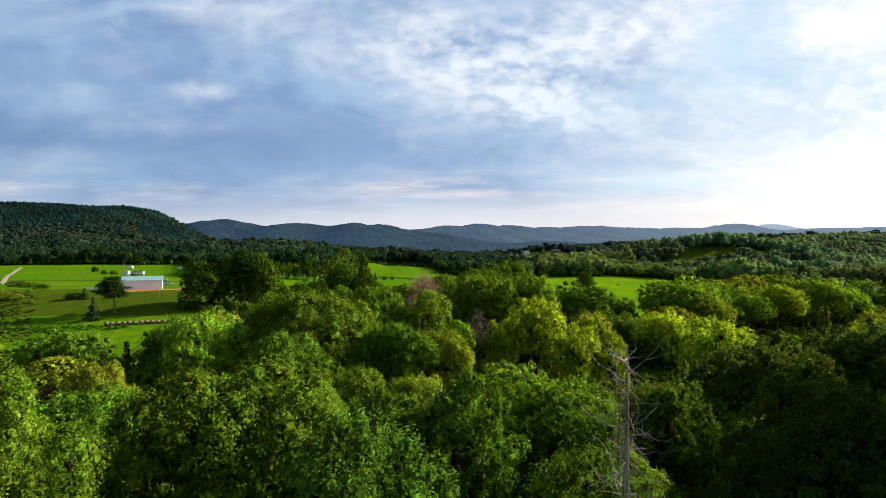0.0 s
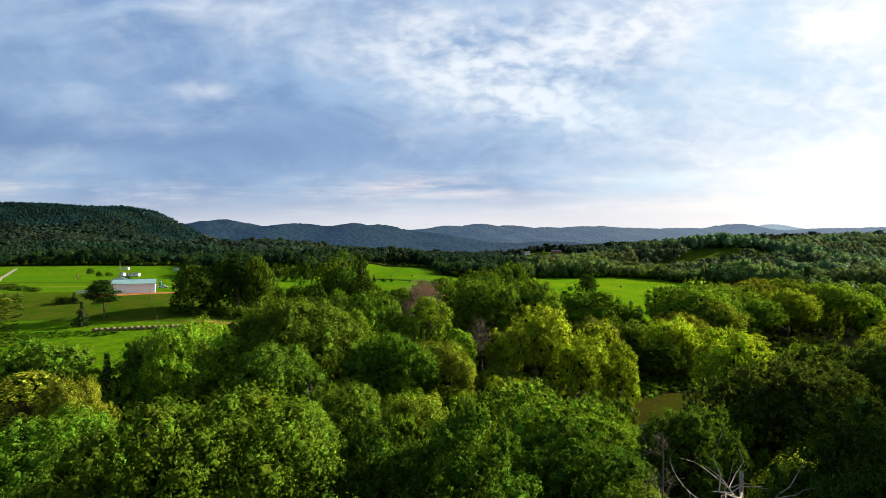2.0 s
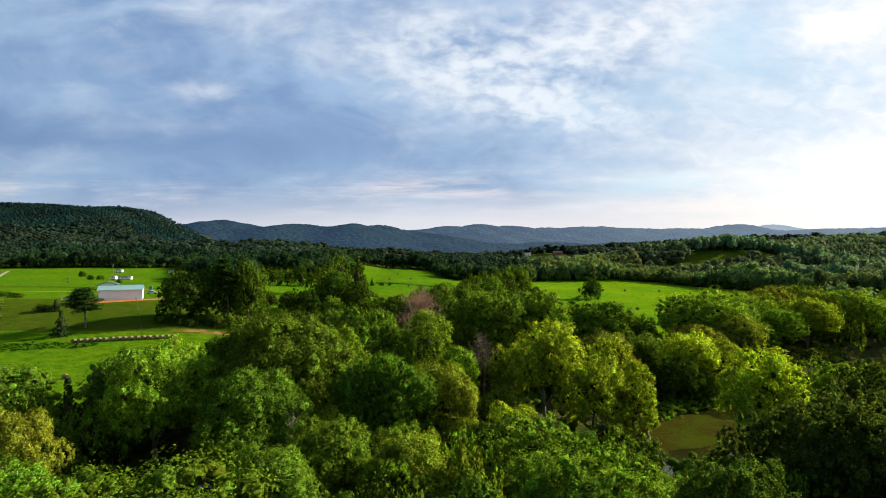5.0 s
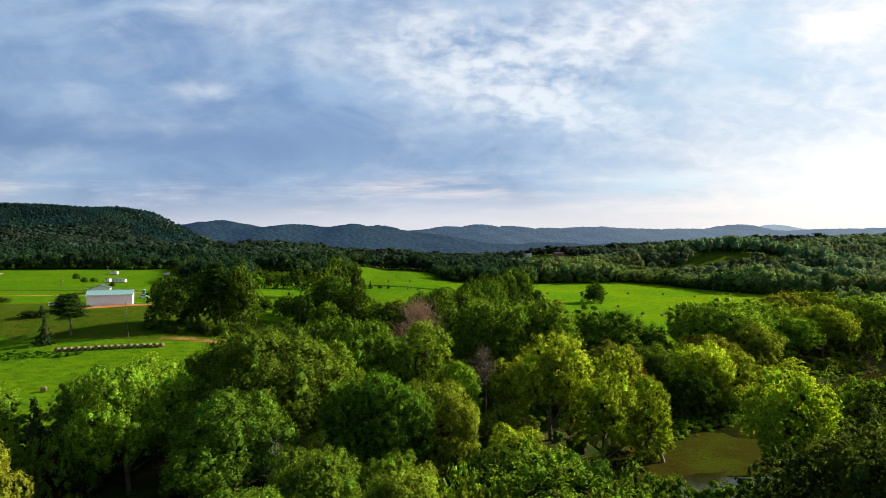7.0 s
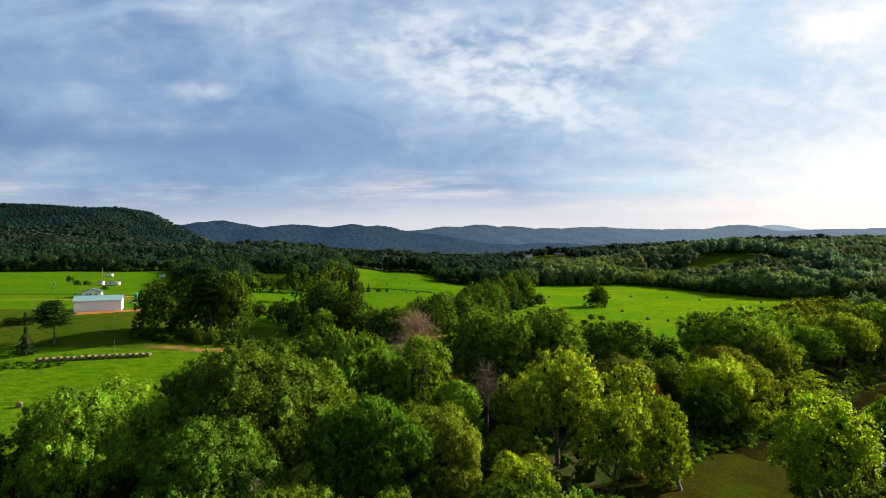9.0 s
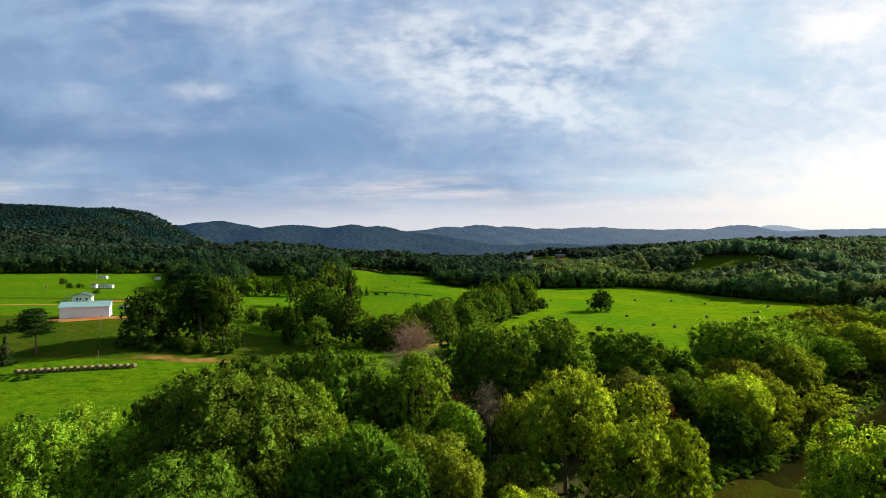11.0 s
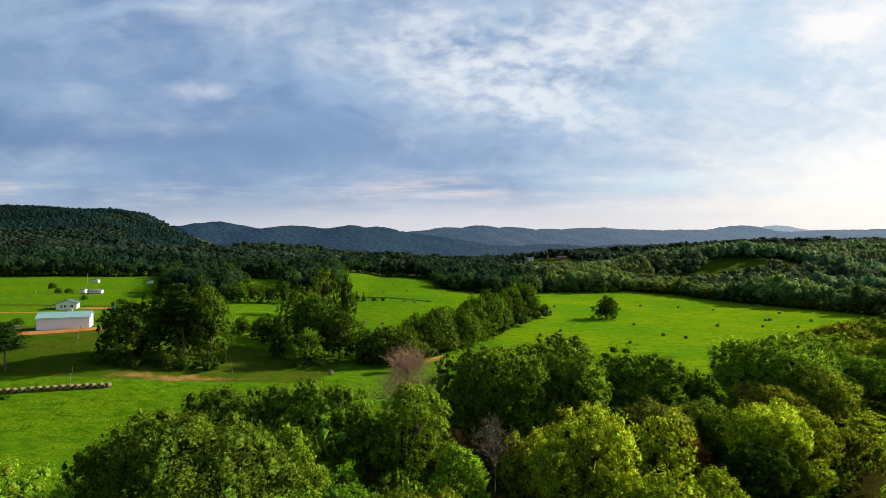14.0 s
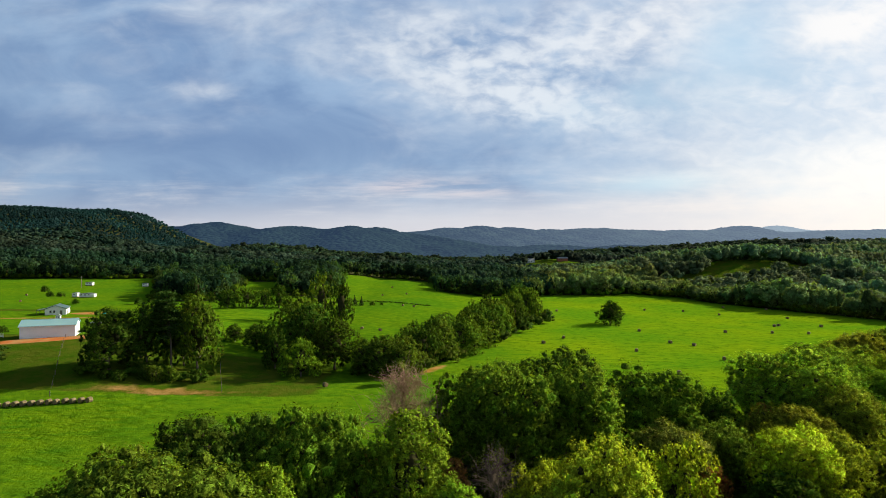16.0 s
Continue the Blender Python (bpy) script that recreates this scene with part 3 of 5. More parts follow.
    every = np.concatenate(verts)
    every[:, 2] *= high / np.percentile(every[:, 2], 99.8)
    if form == "round":
        every[:, :2] *= radius * 1.03 / np.percentile(np.hypot(every[:, 0], every[:, 1]), 98.5)
    return every, np.concatenate(tris), np.concatenate(ways_out), np.concatenate(inner)


def crown_mesh(seed, form, *sizes):
    v, t, facing, inner = crown_arrays(seed, *sizes)
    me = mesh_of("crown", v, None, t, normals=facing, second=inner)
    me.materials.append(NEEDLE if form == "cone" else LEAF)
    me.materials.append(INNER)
    return me


def tube(verts, quads, points, radii, sides=6):
    """Adds a tapered tube along points."""
    points = np.asarray(points, float)
    base = sum(len(v) for v in verts)
    d = np.gradient(points, axis=0)
    d /= np.linalg.norm(d, axis=1, keepdims=True)
    side = np.cross(d, np.array([0.31, 0.95, 0.07]))
    side /= np.linalg.norm(side, axis=1, keepdims=True)
    other = np.cross(d, side)
    ang = np.arange(sides) / sides * 2 * math.pi
    ring = np.cos(ang)[None, :, None] * side[:, None] + np.sin(ang)[None, :, None] * other[:, None]
    verts.append((points[:, None] + ring * np.asarray(radii)[:, None, None]).reshape(-1, 3))
    n = len(points)
    for i in range(n - 1):
        for k in range(sides):
            a, b = base + i * sides + k, base + i * sides + (k + 1) % sides
            quads.append((a, b, b + sides, a + sides))


def wander(r, start, way, length, steps, bend=0.25, lift=0.0):
    p, out = np.array(start, float), [np.array(start, float)]
    w = np.array(way, float)
    for _ in range(steps):
        w = w + r.normal(size=3) * bend + np.array([0, 0, lift])
        w /= np.linalg.norm(w)
        p = p + w * length / steps
        out.append(p.copy())
    return np.array(out)


def trunk_mesh(seed, high, thick, limbs, reach, name="trunk"):
    r = np.random.RandomState(seed)
    verts, quads = [], []
    stem = wander(r, (0, 0, -0.6), (0, 0, 1), high, 7, 0.06)
    tube(verts, quads, stem, thick * np.linspace(1, 0.3, 8), 8)
    for k in range(limbs):
        i = 2 + k % 5
        a = k * 2.4 + r.uniform(0, 1)
        limb = wander(r, stem[i], (math.cos(a), math.sin(a), 0.75), reach * r.uniform(0.6, 1), 5, 0.16, 0.05)
        tube(verts, quads, limb, thick * 0.42 * np.linspace(1, 0.2, 6), 4)
    me = mesh_of(name, np.concatenate(verts), quads, smooth=True)
    me.materials.append(BARK)
    return me


def bare_mesh(seed, high, thick, limbs, reach, twigs, mat, name, low=3.5, lift=0.15, bend=0.035, slim=0.2):
    """The limbs and twigs of a leafless tree."""
    r = np.random.RandomState(seed)
    verts, quads = [], []
    stem = wander(r, (0, 0, -0.6), (0, 0, 1), high, 10, bend)
    tube(verts, quads, stem, thick * np.linspace(1, 0.12, 11), 7)
    for k in range(limbs):
        f = low + (9.9 - low) * (k + r.uniform(0, 1)) / limbs
        i = int(f)
        start = stem[i] + (stem[min(i + 1, 10)] - stem[i]) * (f - i)
        a = k * 2.4 + r.uniform(0, 1)
        limb = wander(r, start, (math.cos(a), math.sin(a), lift + r.uniform(-0.35, 0.35)), reach * r.uniform(0.25 + 0.4 * (lift > 0.3), 1) * (1.5 - 0.11 * f), 7, 0.30)
        tube(verts, quads, limb, thick * slim * np.linspace(1, 0.15, 8), 5)
        for q in range(twigs):
            j = r.randint(2, 8)
            w = ways(r, 1)[0] + np.array([0, 0, 0.4])
            twig = wander(r, limb[min(j, 7)], w / np.linalg.norm(w), reach * r.uniform(0.15, 0.45), 4, 0.3)
            tube(verts, quads, twig, thick * slim * 0.5 * np.linspace(1, 0.2, 5), 3)
    me = mesh_of(name, np.concatenate(verts), quads, smooth=True)
    me.materials.append(mat)
    return me


# Crowns are made for a tree 1 m in crown radius and 1 m in height, and scaled to each tree.
SHAPES = {}


def shape(key, count, radius, high, low, boughs, leaves, leaf, form="round", clumps=13, upright=1.0):
    made = []
    for k in range(count):
        seed = 1000 + len(SHAPES) * 37 + k
        made.append((crown_mesh(seed, form, radius, low, high, boughs, leaves, leaf, form, clumps, upright), trunk_mesh(seed, high * 0.6, high * 0.024, 7 if leaves > 9000 else 4, radius * 0.8), radius, high))
    SHAPES[key] = made


shape("broad_near", 3, 8.0, 16.0, 3.6, 46, 44000, 0.28, clumps=20)
shape("tall_near", 2, 5.0, 17.0, 2.0, 42, 36000, 0.22, "tall", 16, 1.6)
shape("small_near", 2, 4.5, 10.0, 0.8, 28, 28000, 0.21, clumps=18)
shape("close", 2, 5.0, 17.0, 1.5, 46, 90000, 0.135, "tall", 20, 1.6)
shape("close_broad", 1, 8.0, 16.0, 1.5, 42, 100000, 0.17, clumps=26)
shape("broad", 4, 8.0, 16.0, 4.2, 50, 24000, 0.32, clumps=19)
shape("dome", 3, 8.0, 16.0, 3.8, 56, 24000, 0.32, clumps=18)
shape("tall", 3, 5.0, 17.0, 3.4, 46, 17000, 0.28, "tall", 15, 1.5)
shape("small", 3, 4.5, 10.0, 2.0, 34, 13000, 0.26, clumps=16)
shape("broad_far", 4, 8.0, 16.0, 0.0, 28, 5400, 0.54, clumps=12)
shape("tall_far", 2, 5.0, 18.0, 0.2, 30, 4000, 0.46, "tall", 10, 1.5)
shape("broad_back", 3, 8.0, 16.0, 0.0, 20, 1300, 0.95, clumps=8)
shape("round_far", 3, 8.0, 16.0, 0.0, 30, 5600, 0.50, clumps=12)
shape("spread", 2, 8.0, 16.0, 0.2, 42, 10000, 0.38, clumps=14)
shape("cedar", 2, 2.6, 8.0, 0.2, 36, 3200, 0.34, "cone", 7)

GREENS = {
    "dark": (0.055, 0.104, 0.011), "mid": (0.095, 0.160, 0.014), "fresh": (0.146, 0.246, 0.018),
    # The olive after drab is darkened to paint shadow on the right-hand wood.
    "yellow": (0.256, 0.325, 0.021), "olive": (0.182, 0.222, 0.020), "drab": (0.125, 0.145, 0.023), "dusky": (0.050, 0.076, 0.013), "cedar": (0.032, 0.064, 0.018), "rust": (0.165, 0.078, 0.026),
}
WORDS = {"drab": "dull brownish-green", "dusky": "dusky olive-green", "dark": "dark green", "mid": "green", "fresh": "bright green", "yellow": "yellow-green sunlit", "olive": "olive green", "cedar": "dark green", "rust": "rust-red"}
PLANTED = []
tree_rng = random.Random(7)


def tree(key, x, y, top, radius, green, where="in the river wood", group="", name="tree"):
    """A broadleaf tree whose top stands at that height above the world's zero."""
    z = float(land(x, y))
    if (top - z) / radius > 3.3 and key.split("_")[0] in ("broad", "small") and key != "round_far" and key != "broad_back" and group not in ("hedge trees", "field trees"):
        key = "tall" + key[5:]
    if group == "field trees" and top - z < 9 and key.startswith("broad"):
        key = "round_far"
    made = SHAPES[key]
    crown, trunk, r0, h0 = made[len(PLANTED) % len(made)]
    ob = thing(name, x, y, z, tree_rng.uniform(0, 360), label=f"{WORDS[green]} {'evergreen cedar' if key == 'cedar' else 'leafy tree'} {where}", category="tree", group=group)
    sx, sz = radius / r0, max(top - z, 2.0) / h0
    size = Matrix.Diagonal((sx, sx, sz, 1))
    t = part("trunk", trunk, BARK, ob, "", size)
    low = Matrix.Translation((0, 0, -0.12 * (top - z))) @ Matrix.Diagonal((1, 1, 1.12, 1)) if group in ("field trees", "hedge trees") and key != "spread" else Matrix()
    c = part("crown", crown, LEAF, ob, "", low @ size)
    k = tree_rng.uniform(0.74, 1.14)
    if group in ("field trees", "hedge trees"):
        k *= 0.70
    g = [q * k * tree_rng.uniform(0.92, 1.08) for q in GREENS[green]]
    c.color = (g[0], g[1], g[2], 1)
    PLANTED.append((x, y, radius))
    return ob


# Trees of the river wood that stand out, one by one: kind, place, height of the top, radius, green.
NEAR = [
    ("broad", -25, 112, 16.4, 9.5, "mid"), ("dome", -28, 130, 15.6, 7.6, "dark"), ("broad", -15, 133, 16.0, 7.4, "mid"), ("broad", -21, 133, 15.0, 6.0, "dark"),
    ("tall", -16.5, 117.5, 13.9, 5.0, "fresh"), ("tall", -3, 134, 15.0, 6.2, "fresh"), ("dome", 25, 180, 15.2, 8.5, "dark"), ("dome", 13, 177, 13.6, 7, "mid"),
    ("dome", 9, 150, 17.6, 9.5, "mid"), ("dome", 20, 152, 17.6, 9.0, "mid"), ("dome", 36, 163, 15.4, 8.5, "mid"), ("dome", 46.0, 166, 11.0, 5.8, "dark"),
    ("broad", 18.5, 126, 14.0, 6.8, "yellow"), ("dome", 67, 174, 16.4, 9.5, "fresh"), ("dome", 74, 178, 15.0, 8.5, "mid"), ("dome", 100, 202, 15.6, 8.5, "olive"),
    ("broad", 114, 210, 15.2, 9, "olive"), ("broad", 88, 192, 14.4, 8, "fresh"), ("broad", 53, 147, 9.2, 6.2, "yellow"), ("small", 61.5, 151.5, 7.2, 5.2, "olive"), ("small", 57, 144, 1.6, 3.2, "yellow"), ("small", 47.5, 140.5, 4.6, 4.6, "dark"), ("small", 39.5, 145, 4.4, 2.4, "rust"), ("small", 59, 168, 7.4, 2.0, "rust"), ("small", 46, 103, 12.4, 5.7, "yellow"),
    ("small", 25.5, 119.5, 8.8, 5.6, "yellow"), ("small", 33.5, 122, 7.6, 3.7, "yellow"), ("small", 51, 112, 2.0, 4.2, "dark"), ("small", 10, 110, 3.4, 4.4, "yellow"), ("small", 0, 110, 9.2, 6.0, "olive"),
    ("broad", -9, 107, 11.0, 6.5, "mid"), ("broad", -26, 100, 10.6, 7.6, "mid"), ("broad", -41, 104, 13.6, 7.0, "fresh"), ("dome", -33, 119, 14.6, 7.0, "mid"), ("broad", -48, 110, 11.3, 6.0, "dark"),
    ("broad", -18, 50, 14.6, 8.3, "mid"), ("small", -15.5, 100, 4.8, 4.2, "olive"), ("tall", 2, 51, 13.8, 4.5, "dark"), ("small", -4.5, 52, 12.0, 4.2, "dark"),
    ("small", -3.5, 23.5, 17.4, 5.0, "dark"), ("tall", -22.5, 31, 17.8, 4.8, "mid"), ("small", -50, 88, 7.6, 5.6, "olive"), ("broad", -65, 106, 10.4, 7.0, "mid"),
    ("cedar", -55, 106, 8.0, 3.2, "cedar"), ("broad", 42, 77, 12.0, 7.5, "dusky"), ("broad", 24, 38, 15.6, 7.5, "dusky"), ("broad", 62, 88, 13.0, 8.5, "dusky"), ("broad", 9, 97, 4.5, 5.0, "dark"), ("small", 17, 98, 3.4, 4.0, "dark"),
    ("small", 5.5, 24, 15.8, 4.6, "dark"), ("broad", 45, 156, 7.6, 5.6, "mid"), ("broad", 60, 160, 9.0, 6.0, "olive"), ("broad", 72, 166, 11.0, 6.5, "olive"),
    ("small", 13, 133, 8.6, 3.6, "yellow"), ("broad", 36, 150, 8.8, 6.0, "drab"), ("small", 48, 152, 4.0, 4.0, "mid"),
    ("small", -9.4, 141, 7.2, 2.8, "rust"), ("small", 2.5, 139, 7.2, 2.8, "rust"),
    # Lighter greens here stand in for haze on the far right.
    ("broad", 90, 183, 11.0, 7.0, "fresh"), ("broad", 104, 190, 13.0, 8.0, "yellow"), ("broad", 126, 206, 14.0, 9.0, "fresh"),
    ("broad", -43.5, 114, 6.4, 4.2, "olive"), ("small", -37, 112, 8.0, 4.6, "yellow"),
    ("tall", 3, 124, 9.6, 4.6, "fresh"), ("small", 11, 119, 4.0, 4.0, "olive"),
    ("broad", -13, 87, 7.4, 6.0, "mid"), ("broad", -3, 82, 6.6, 5.5, "olive"), ("small", -6, 92, 5.0, 4.5, "mid"),
    ("broad", 13, 70, 9.0, 6.5, "mid"), ("small", 24, 66, 9.5, 5.0, "dark"), ("broad", -38, 66, 9.0, 7.5, "mid"), ("small", -16, 74, 8.0, 6, "mid"),
]
for kind, x, y, *rest in NEAR:
    if kind in ("broad", "dome", "small"):
        rest[1] *= 1.14
    if y < 40:
        tree("close_broad" if kind == "broad" else "close", x, y, *rest, group="trees of the river wood")
        continue
    tree(kind + "_near" if math.hypot(x, max(y - 30, 0)) < 86 and kind != "cedar" else kind, x, y, *rest, group="trees of the river wood")

# The rest of the wood fills in below them.
for _ in range(3600):
    x, y = tree_rng.uniform(-150, 175), tree_rng.uniform(8, 235)
    open_land, wet = float(meadow(x, y)), float(river_distance(x, y))
    if open_land > -3 or wet < 10 or (y < 45 and abs(x) < 6) or abs(x) > 0.80 * y + 22 or len(PLANTED) > 205:
        continue
    rad = tree_rng.uniform(4.6, 7.4)
    if any((x - a) ** 2 + (y - b) ** 2 < (0.60 * (rad + c)) ** 2 for a, b, c in PLANTED):
        continue
    if (x + 7.5) ** 2 + (y - 115) ** 2 < 64 or (x - 8.5) ** 2 + (y - 134) ** 2 < 60 or (18 < x < 66 and wet < 22 and y < 145):
        continue
    ground_z = float(land(x, y))
    top = ground_z + tree_rng.uniform(7.0, 13.5)
    if x > 45 and y < 110:
        top += 2.5
    if y > 100 and open_land > -9:
        top = min(top, ground_z + 9)
    kind = tree_rng.choice(["broad_near", "small_near", "tall_near"]) if math.hypot(x, max(y - 30, 0)) < 42 else tree_rng.choice(["broad_far", "broad_far", "tall_far"])
    # Greens by place: dark near and right paint shade, lighter beyond paints haze.
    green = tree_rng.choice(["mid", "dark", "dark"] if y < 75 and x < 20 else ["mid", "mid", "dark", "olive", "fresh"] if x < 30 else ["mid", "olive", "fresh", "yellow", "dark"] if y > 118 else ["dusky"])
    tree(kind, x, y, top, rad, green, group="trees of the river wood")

# More of the same wood, seen only in part, and a taller unseen wood on the sunny side, added for shade.
FILLED = []
for _ in range(5000):
    x, y = tree_rng.uniform(-150, 175), tree_rng.uniform(72, 235)
    open_land, wet = float(meadow(x, y)), float(river_distance(x, y))
    if open_land > -3 or wet < 11 or abs(x) > 0.80 * y + 22 or len(FILLED) > 130 or (x + 7.5) ** 2 + (y - 115) ** 2 < 64 or (x - 8.5) ** 2 + (y - 134) ** 2 < 60 or (18 < x < 66 and wet < 22 and y < 145):
        continue
    rad = tree_rng.uniform(4.2, 7.0)
    if any((x - a) ** 2 + (y - b) ** 2 < (0.60 * (rad + c)) ** 2 for a, b, c in PLANTED):
        continue
    PLANTED.append((x, y, rad))
    FILLED.append((x, y, rad, tree_rng.uniform(7.0, 12.0) if open_land < -9 or y < 100 else tree_rng.uniform(6, 9)))
# Out of view: tall trees added to block the sun from the right-hand wood.
SHADE_WOOD = []
for _ in range(220):
    y = tree_rng.uniform(-12, 120)
    x = 0.79 * max(y, 0) + tree_rng.uniform(12, 62)
    rad = tree_rng.uniform(5.5, 7.5)
    if any((x - a) ** 2 + (y - b) ** 2 < (0.62 * (rad + c)) ** 2 for a, b, c in PLANTED):
        continue
    PLANTED.append((x, y, rad))
    SHADE_WOOD.append((x, y, rad, tree_rng.uniform(19.0, 24.0)))

# Trees by the barn, in the pasture and along the hedge.
FIELD = [
    ("spread", -87.2, 219, 19.8, 9.2, "dark"), ("spread", -80, 225, 21.5, 7.5, "dark"), ("spread", -67, 227, 22.8, 7.5, "mid"), ("spread", -72, 230, 20.0, 6.0, "olive"),
    ("broad_far", -72.8, 214, 5.6, 2.6, "mid"), ("broad_far", -69, 214, 5.4, 2.5, "mid"), ("broad_far", -62, 216, 4.6, 2.2, "dark"), ("broad_far", -81, 212.5, 4.4, 2.6, "dark"), ("broad_far", -85, 213, 3.6, 2.4, "dark"), ("broad_far", -76, 216, 6.0, 3.4, "dark"),
    ("broad_far", -38, 226, 10.8, 6.0, "fresh"), ("spread", -30.5, 236, 15.4, 8.6, "dark"), ("spread", -40, 246, 18.4, 9.5, "dark"), ("spread", -47, 258, 20.8, 10.0, "mid"),
    ("broad_far", -48, 236, 12.4, 4.5, "dark"), ("tall_far", -23, 234, 10.5, 3.2, "mid"), ("broad_far", -53, 330, 25.0, 8.0, "mid"), ("broad_far", -43, 322, 22.0, 7.0, "dark"),
    ("broad_far", -152, 606, 25.0, 10.0, "dark"), ("broad_far", -64, 268, 9.5, 5.5, "dark"), ("broad_far", -72, 272, 9.0, 5.0, "dark"), ("broad_far", -58, 264, 11, 5, "dark"),
    ("broad_far", -140, 440, 12, 5, "dark"), ("broad_far", -133, 446, 11, 4, "dark"), ("tall_far", -130, 440, 13, 3.0, "dark"), ("cedar", -44, 396, 9.0, 2.0, "cedar"), ("cedar", -48, 397, 9.6, 2.2, "cedar"), ("broad_far", -38, 396, 6.4, 1.6, "dark"), ("broad_far", -33, 397, 6.2, 1.4, "dark"),
    ("round_far", 79.5, 343, 11.2, 8.2, "dark"), ("broad_far", -103, 352, 15.5, 5.0, "dark"), ("broad_far", -95, 356, 17.0, 5.5, "dark"), ("broad_far", -87, 358, 16.0, 5.5, "mid"), ("broad_far", -80, 360, 17.5, 6.0, "dark"),
    ("broad_far", -270, 473, 10.4, 2.8, "dark"), ("broad_far", -193, 380, 9.0, 2.2, "dark"), ("broad_far", -240, 432, 9.4, 3.0, "dark"), ("broad_far", -233, 431, 9.0, 2.6, "dark"), ("broad_far", -162, 384, 9.6, 2.6, "dark"),
    ("broad_far", -127, 396, 9.4, 2.0, "dark"), ("broad_far", -121, 397, 9.4, 2.0, "dark"), ("broad_far", -114, 398, 10, 2.8, "dark"), ("broad_far", -106, 400, 10, 3.2, "dark"),
    ("broad_far", -187, 276, 9.0, 4.5, "mid"), ("broad_far", -176, 268, 8.6, 4.0, "mid"), ("broad_far", -198, 284, 9.5, 5, "mid"), ("broad_far", -160, 226, 5.0, 4.5, "olive"), ("broad_far", -172, 236, 6.5, 5, "olive"),
    ("broad_far", -147, 262, 9.6, 2.6, "dark"), ("cedar", -113, 197, 8.6, 3.2, "cedar"), ("cedar", -133, 226, 9.4, 2.6, "cedar"), ("broad_far", -137, 226, 8.0, 3.4, "dark"), ("cedar", -104, 272, 16.5, 3.6, "cedar"),
]
for kind, x, y, *rest in FIELD:
    tree("broad_back" if kind == "broad_far" and y > 290 else kind, x, y, *rest, where="standing in open pasture", group="field trees")
for k in range(40):
    f = (k + 0.5) / 40
    x, y = -14 + 60 * f + tree_rng.uniform(-6, 5), 226 + 135 * f + tree_rng.uniform(-5, 5)
    tree("round_far", x, y, float(land(x, y)) + 11.5 + 5.5 * f + tree_rng.uniform(-2.5, 1.5), tree_rng.uniform(5.4, 8.2), tree_rng.choice(["mid", "mid", "dark", "mid"]), "in a field hedge", "hedge trees")


def pine(x, y, top, radius):
    """A pine with flat layers of needles on bare boughs."""
    z = float(land(x, y))
    high = top - z
    ob = thing("pine_tree", x, y, z, label="dark pine tree with layered boughs in the pasture", category="tree")
    r = np.random.RandomState(5)
    verts, quads = [], []
    stem = wander(r, (0, 0, -0.5), (0, 0, 1), high, 8, 0.04)
    tube(verts, quads, stem, 0.34 * np.linspace(1, 0.25, 9), 8)
    lv, lq, at = [], [], 0
    for k in range(46):
        f = 0.42 + 0.58 * (k + 0.5) / 46
        a = k * 2.4
        reach = radius * (1.0 - 0.75 * max(f - 0.55, 0) / 0.45) * r.uniform(0.6, 1.05)
        bough = wander(r, (stem[-1][0] * f, stem[-1][1] * f, high * f * 0.97), (math.cos(a), math.sin(a), 0.12), reach, 4, 0.08)
        tube(verts, quads, bough, 0.09 * np.linspace(1, 0.3, 5), 4)
        c = bough[r.randint(2, 5, 210)] + r.normal(size=(210, 3)) * np.array([0.8, 0.8, 0.22])
        v, q = leaf_cards(r, c, ways(r, 210) * 0.5 + np.array([0, 0, 0.9]), r.uniform(0.4, 0.9, 210), r.uniform(0.25, 0.5, 210))
        lv.append(v)
        lq.append(q + at)
        at += len(v)
    me = mesh_of("trunk", np.concatenate(verts), quads, smooth=True)
    part("trunk", me, BARK, ob)
    me = mesh_of("crown", np.concatenate(lv), None, np.concatenate(lq))
    part("crown", me, NEEDLE, ob).color = (0.030, 0.062, 0.012, 1)


pine(-111, 206, 14.8, 5.6)
pine(-73, 224, 24.2, 5.4)


def bare_tree(x, y, top, thick, limbs, reach, twigs, seed, label, mat=DEADWOOD, low=3.5, lift=0.15, bend=0.035, slim=0.2):
    z = float(land(x, y))
    ob = thing("dead_tree", x, y, z, label=label, category="dead tree")
    part("trunk", bare_mesh(seed, top - z, thick, limbs, reach, twigs, mat, "trunk", low, lift, bend, slim), mat, ob)


bare_tree(4.7, 16.2, 22.1, 0.25, 34, 2.9, 4, 3, "bare bleached dead tree with broken side branches", SNAG, 7.2, -0.05, 0.020, 0.10)
bare_tree(8.8, 30.4, 18.2, 0.20, 46, 2.6, 9, 4, "dark leafless tree with a haze of thin twigs", BARK, 4.0, 0.1, 0.015, 0.12)
bare_tree(-4.8, 148, 15.9, 0.26, 56, 10.4, 17, 6, "pale pinkish dead tree with fine twigs", TWIG, 5.2, 0.50, 0.03, 0.30)
bare_tree(8.2, 134, 9.2, 0.20, 34, 6.4, 14, 8, "bare brown-grey tree among green ones", BARK, 5.0, 0.6)
bare_tree(-19, 96, 6.0, 0.18, 18, 3.4, 7, 9, "bare grey tree among green ones")

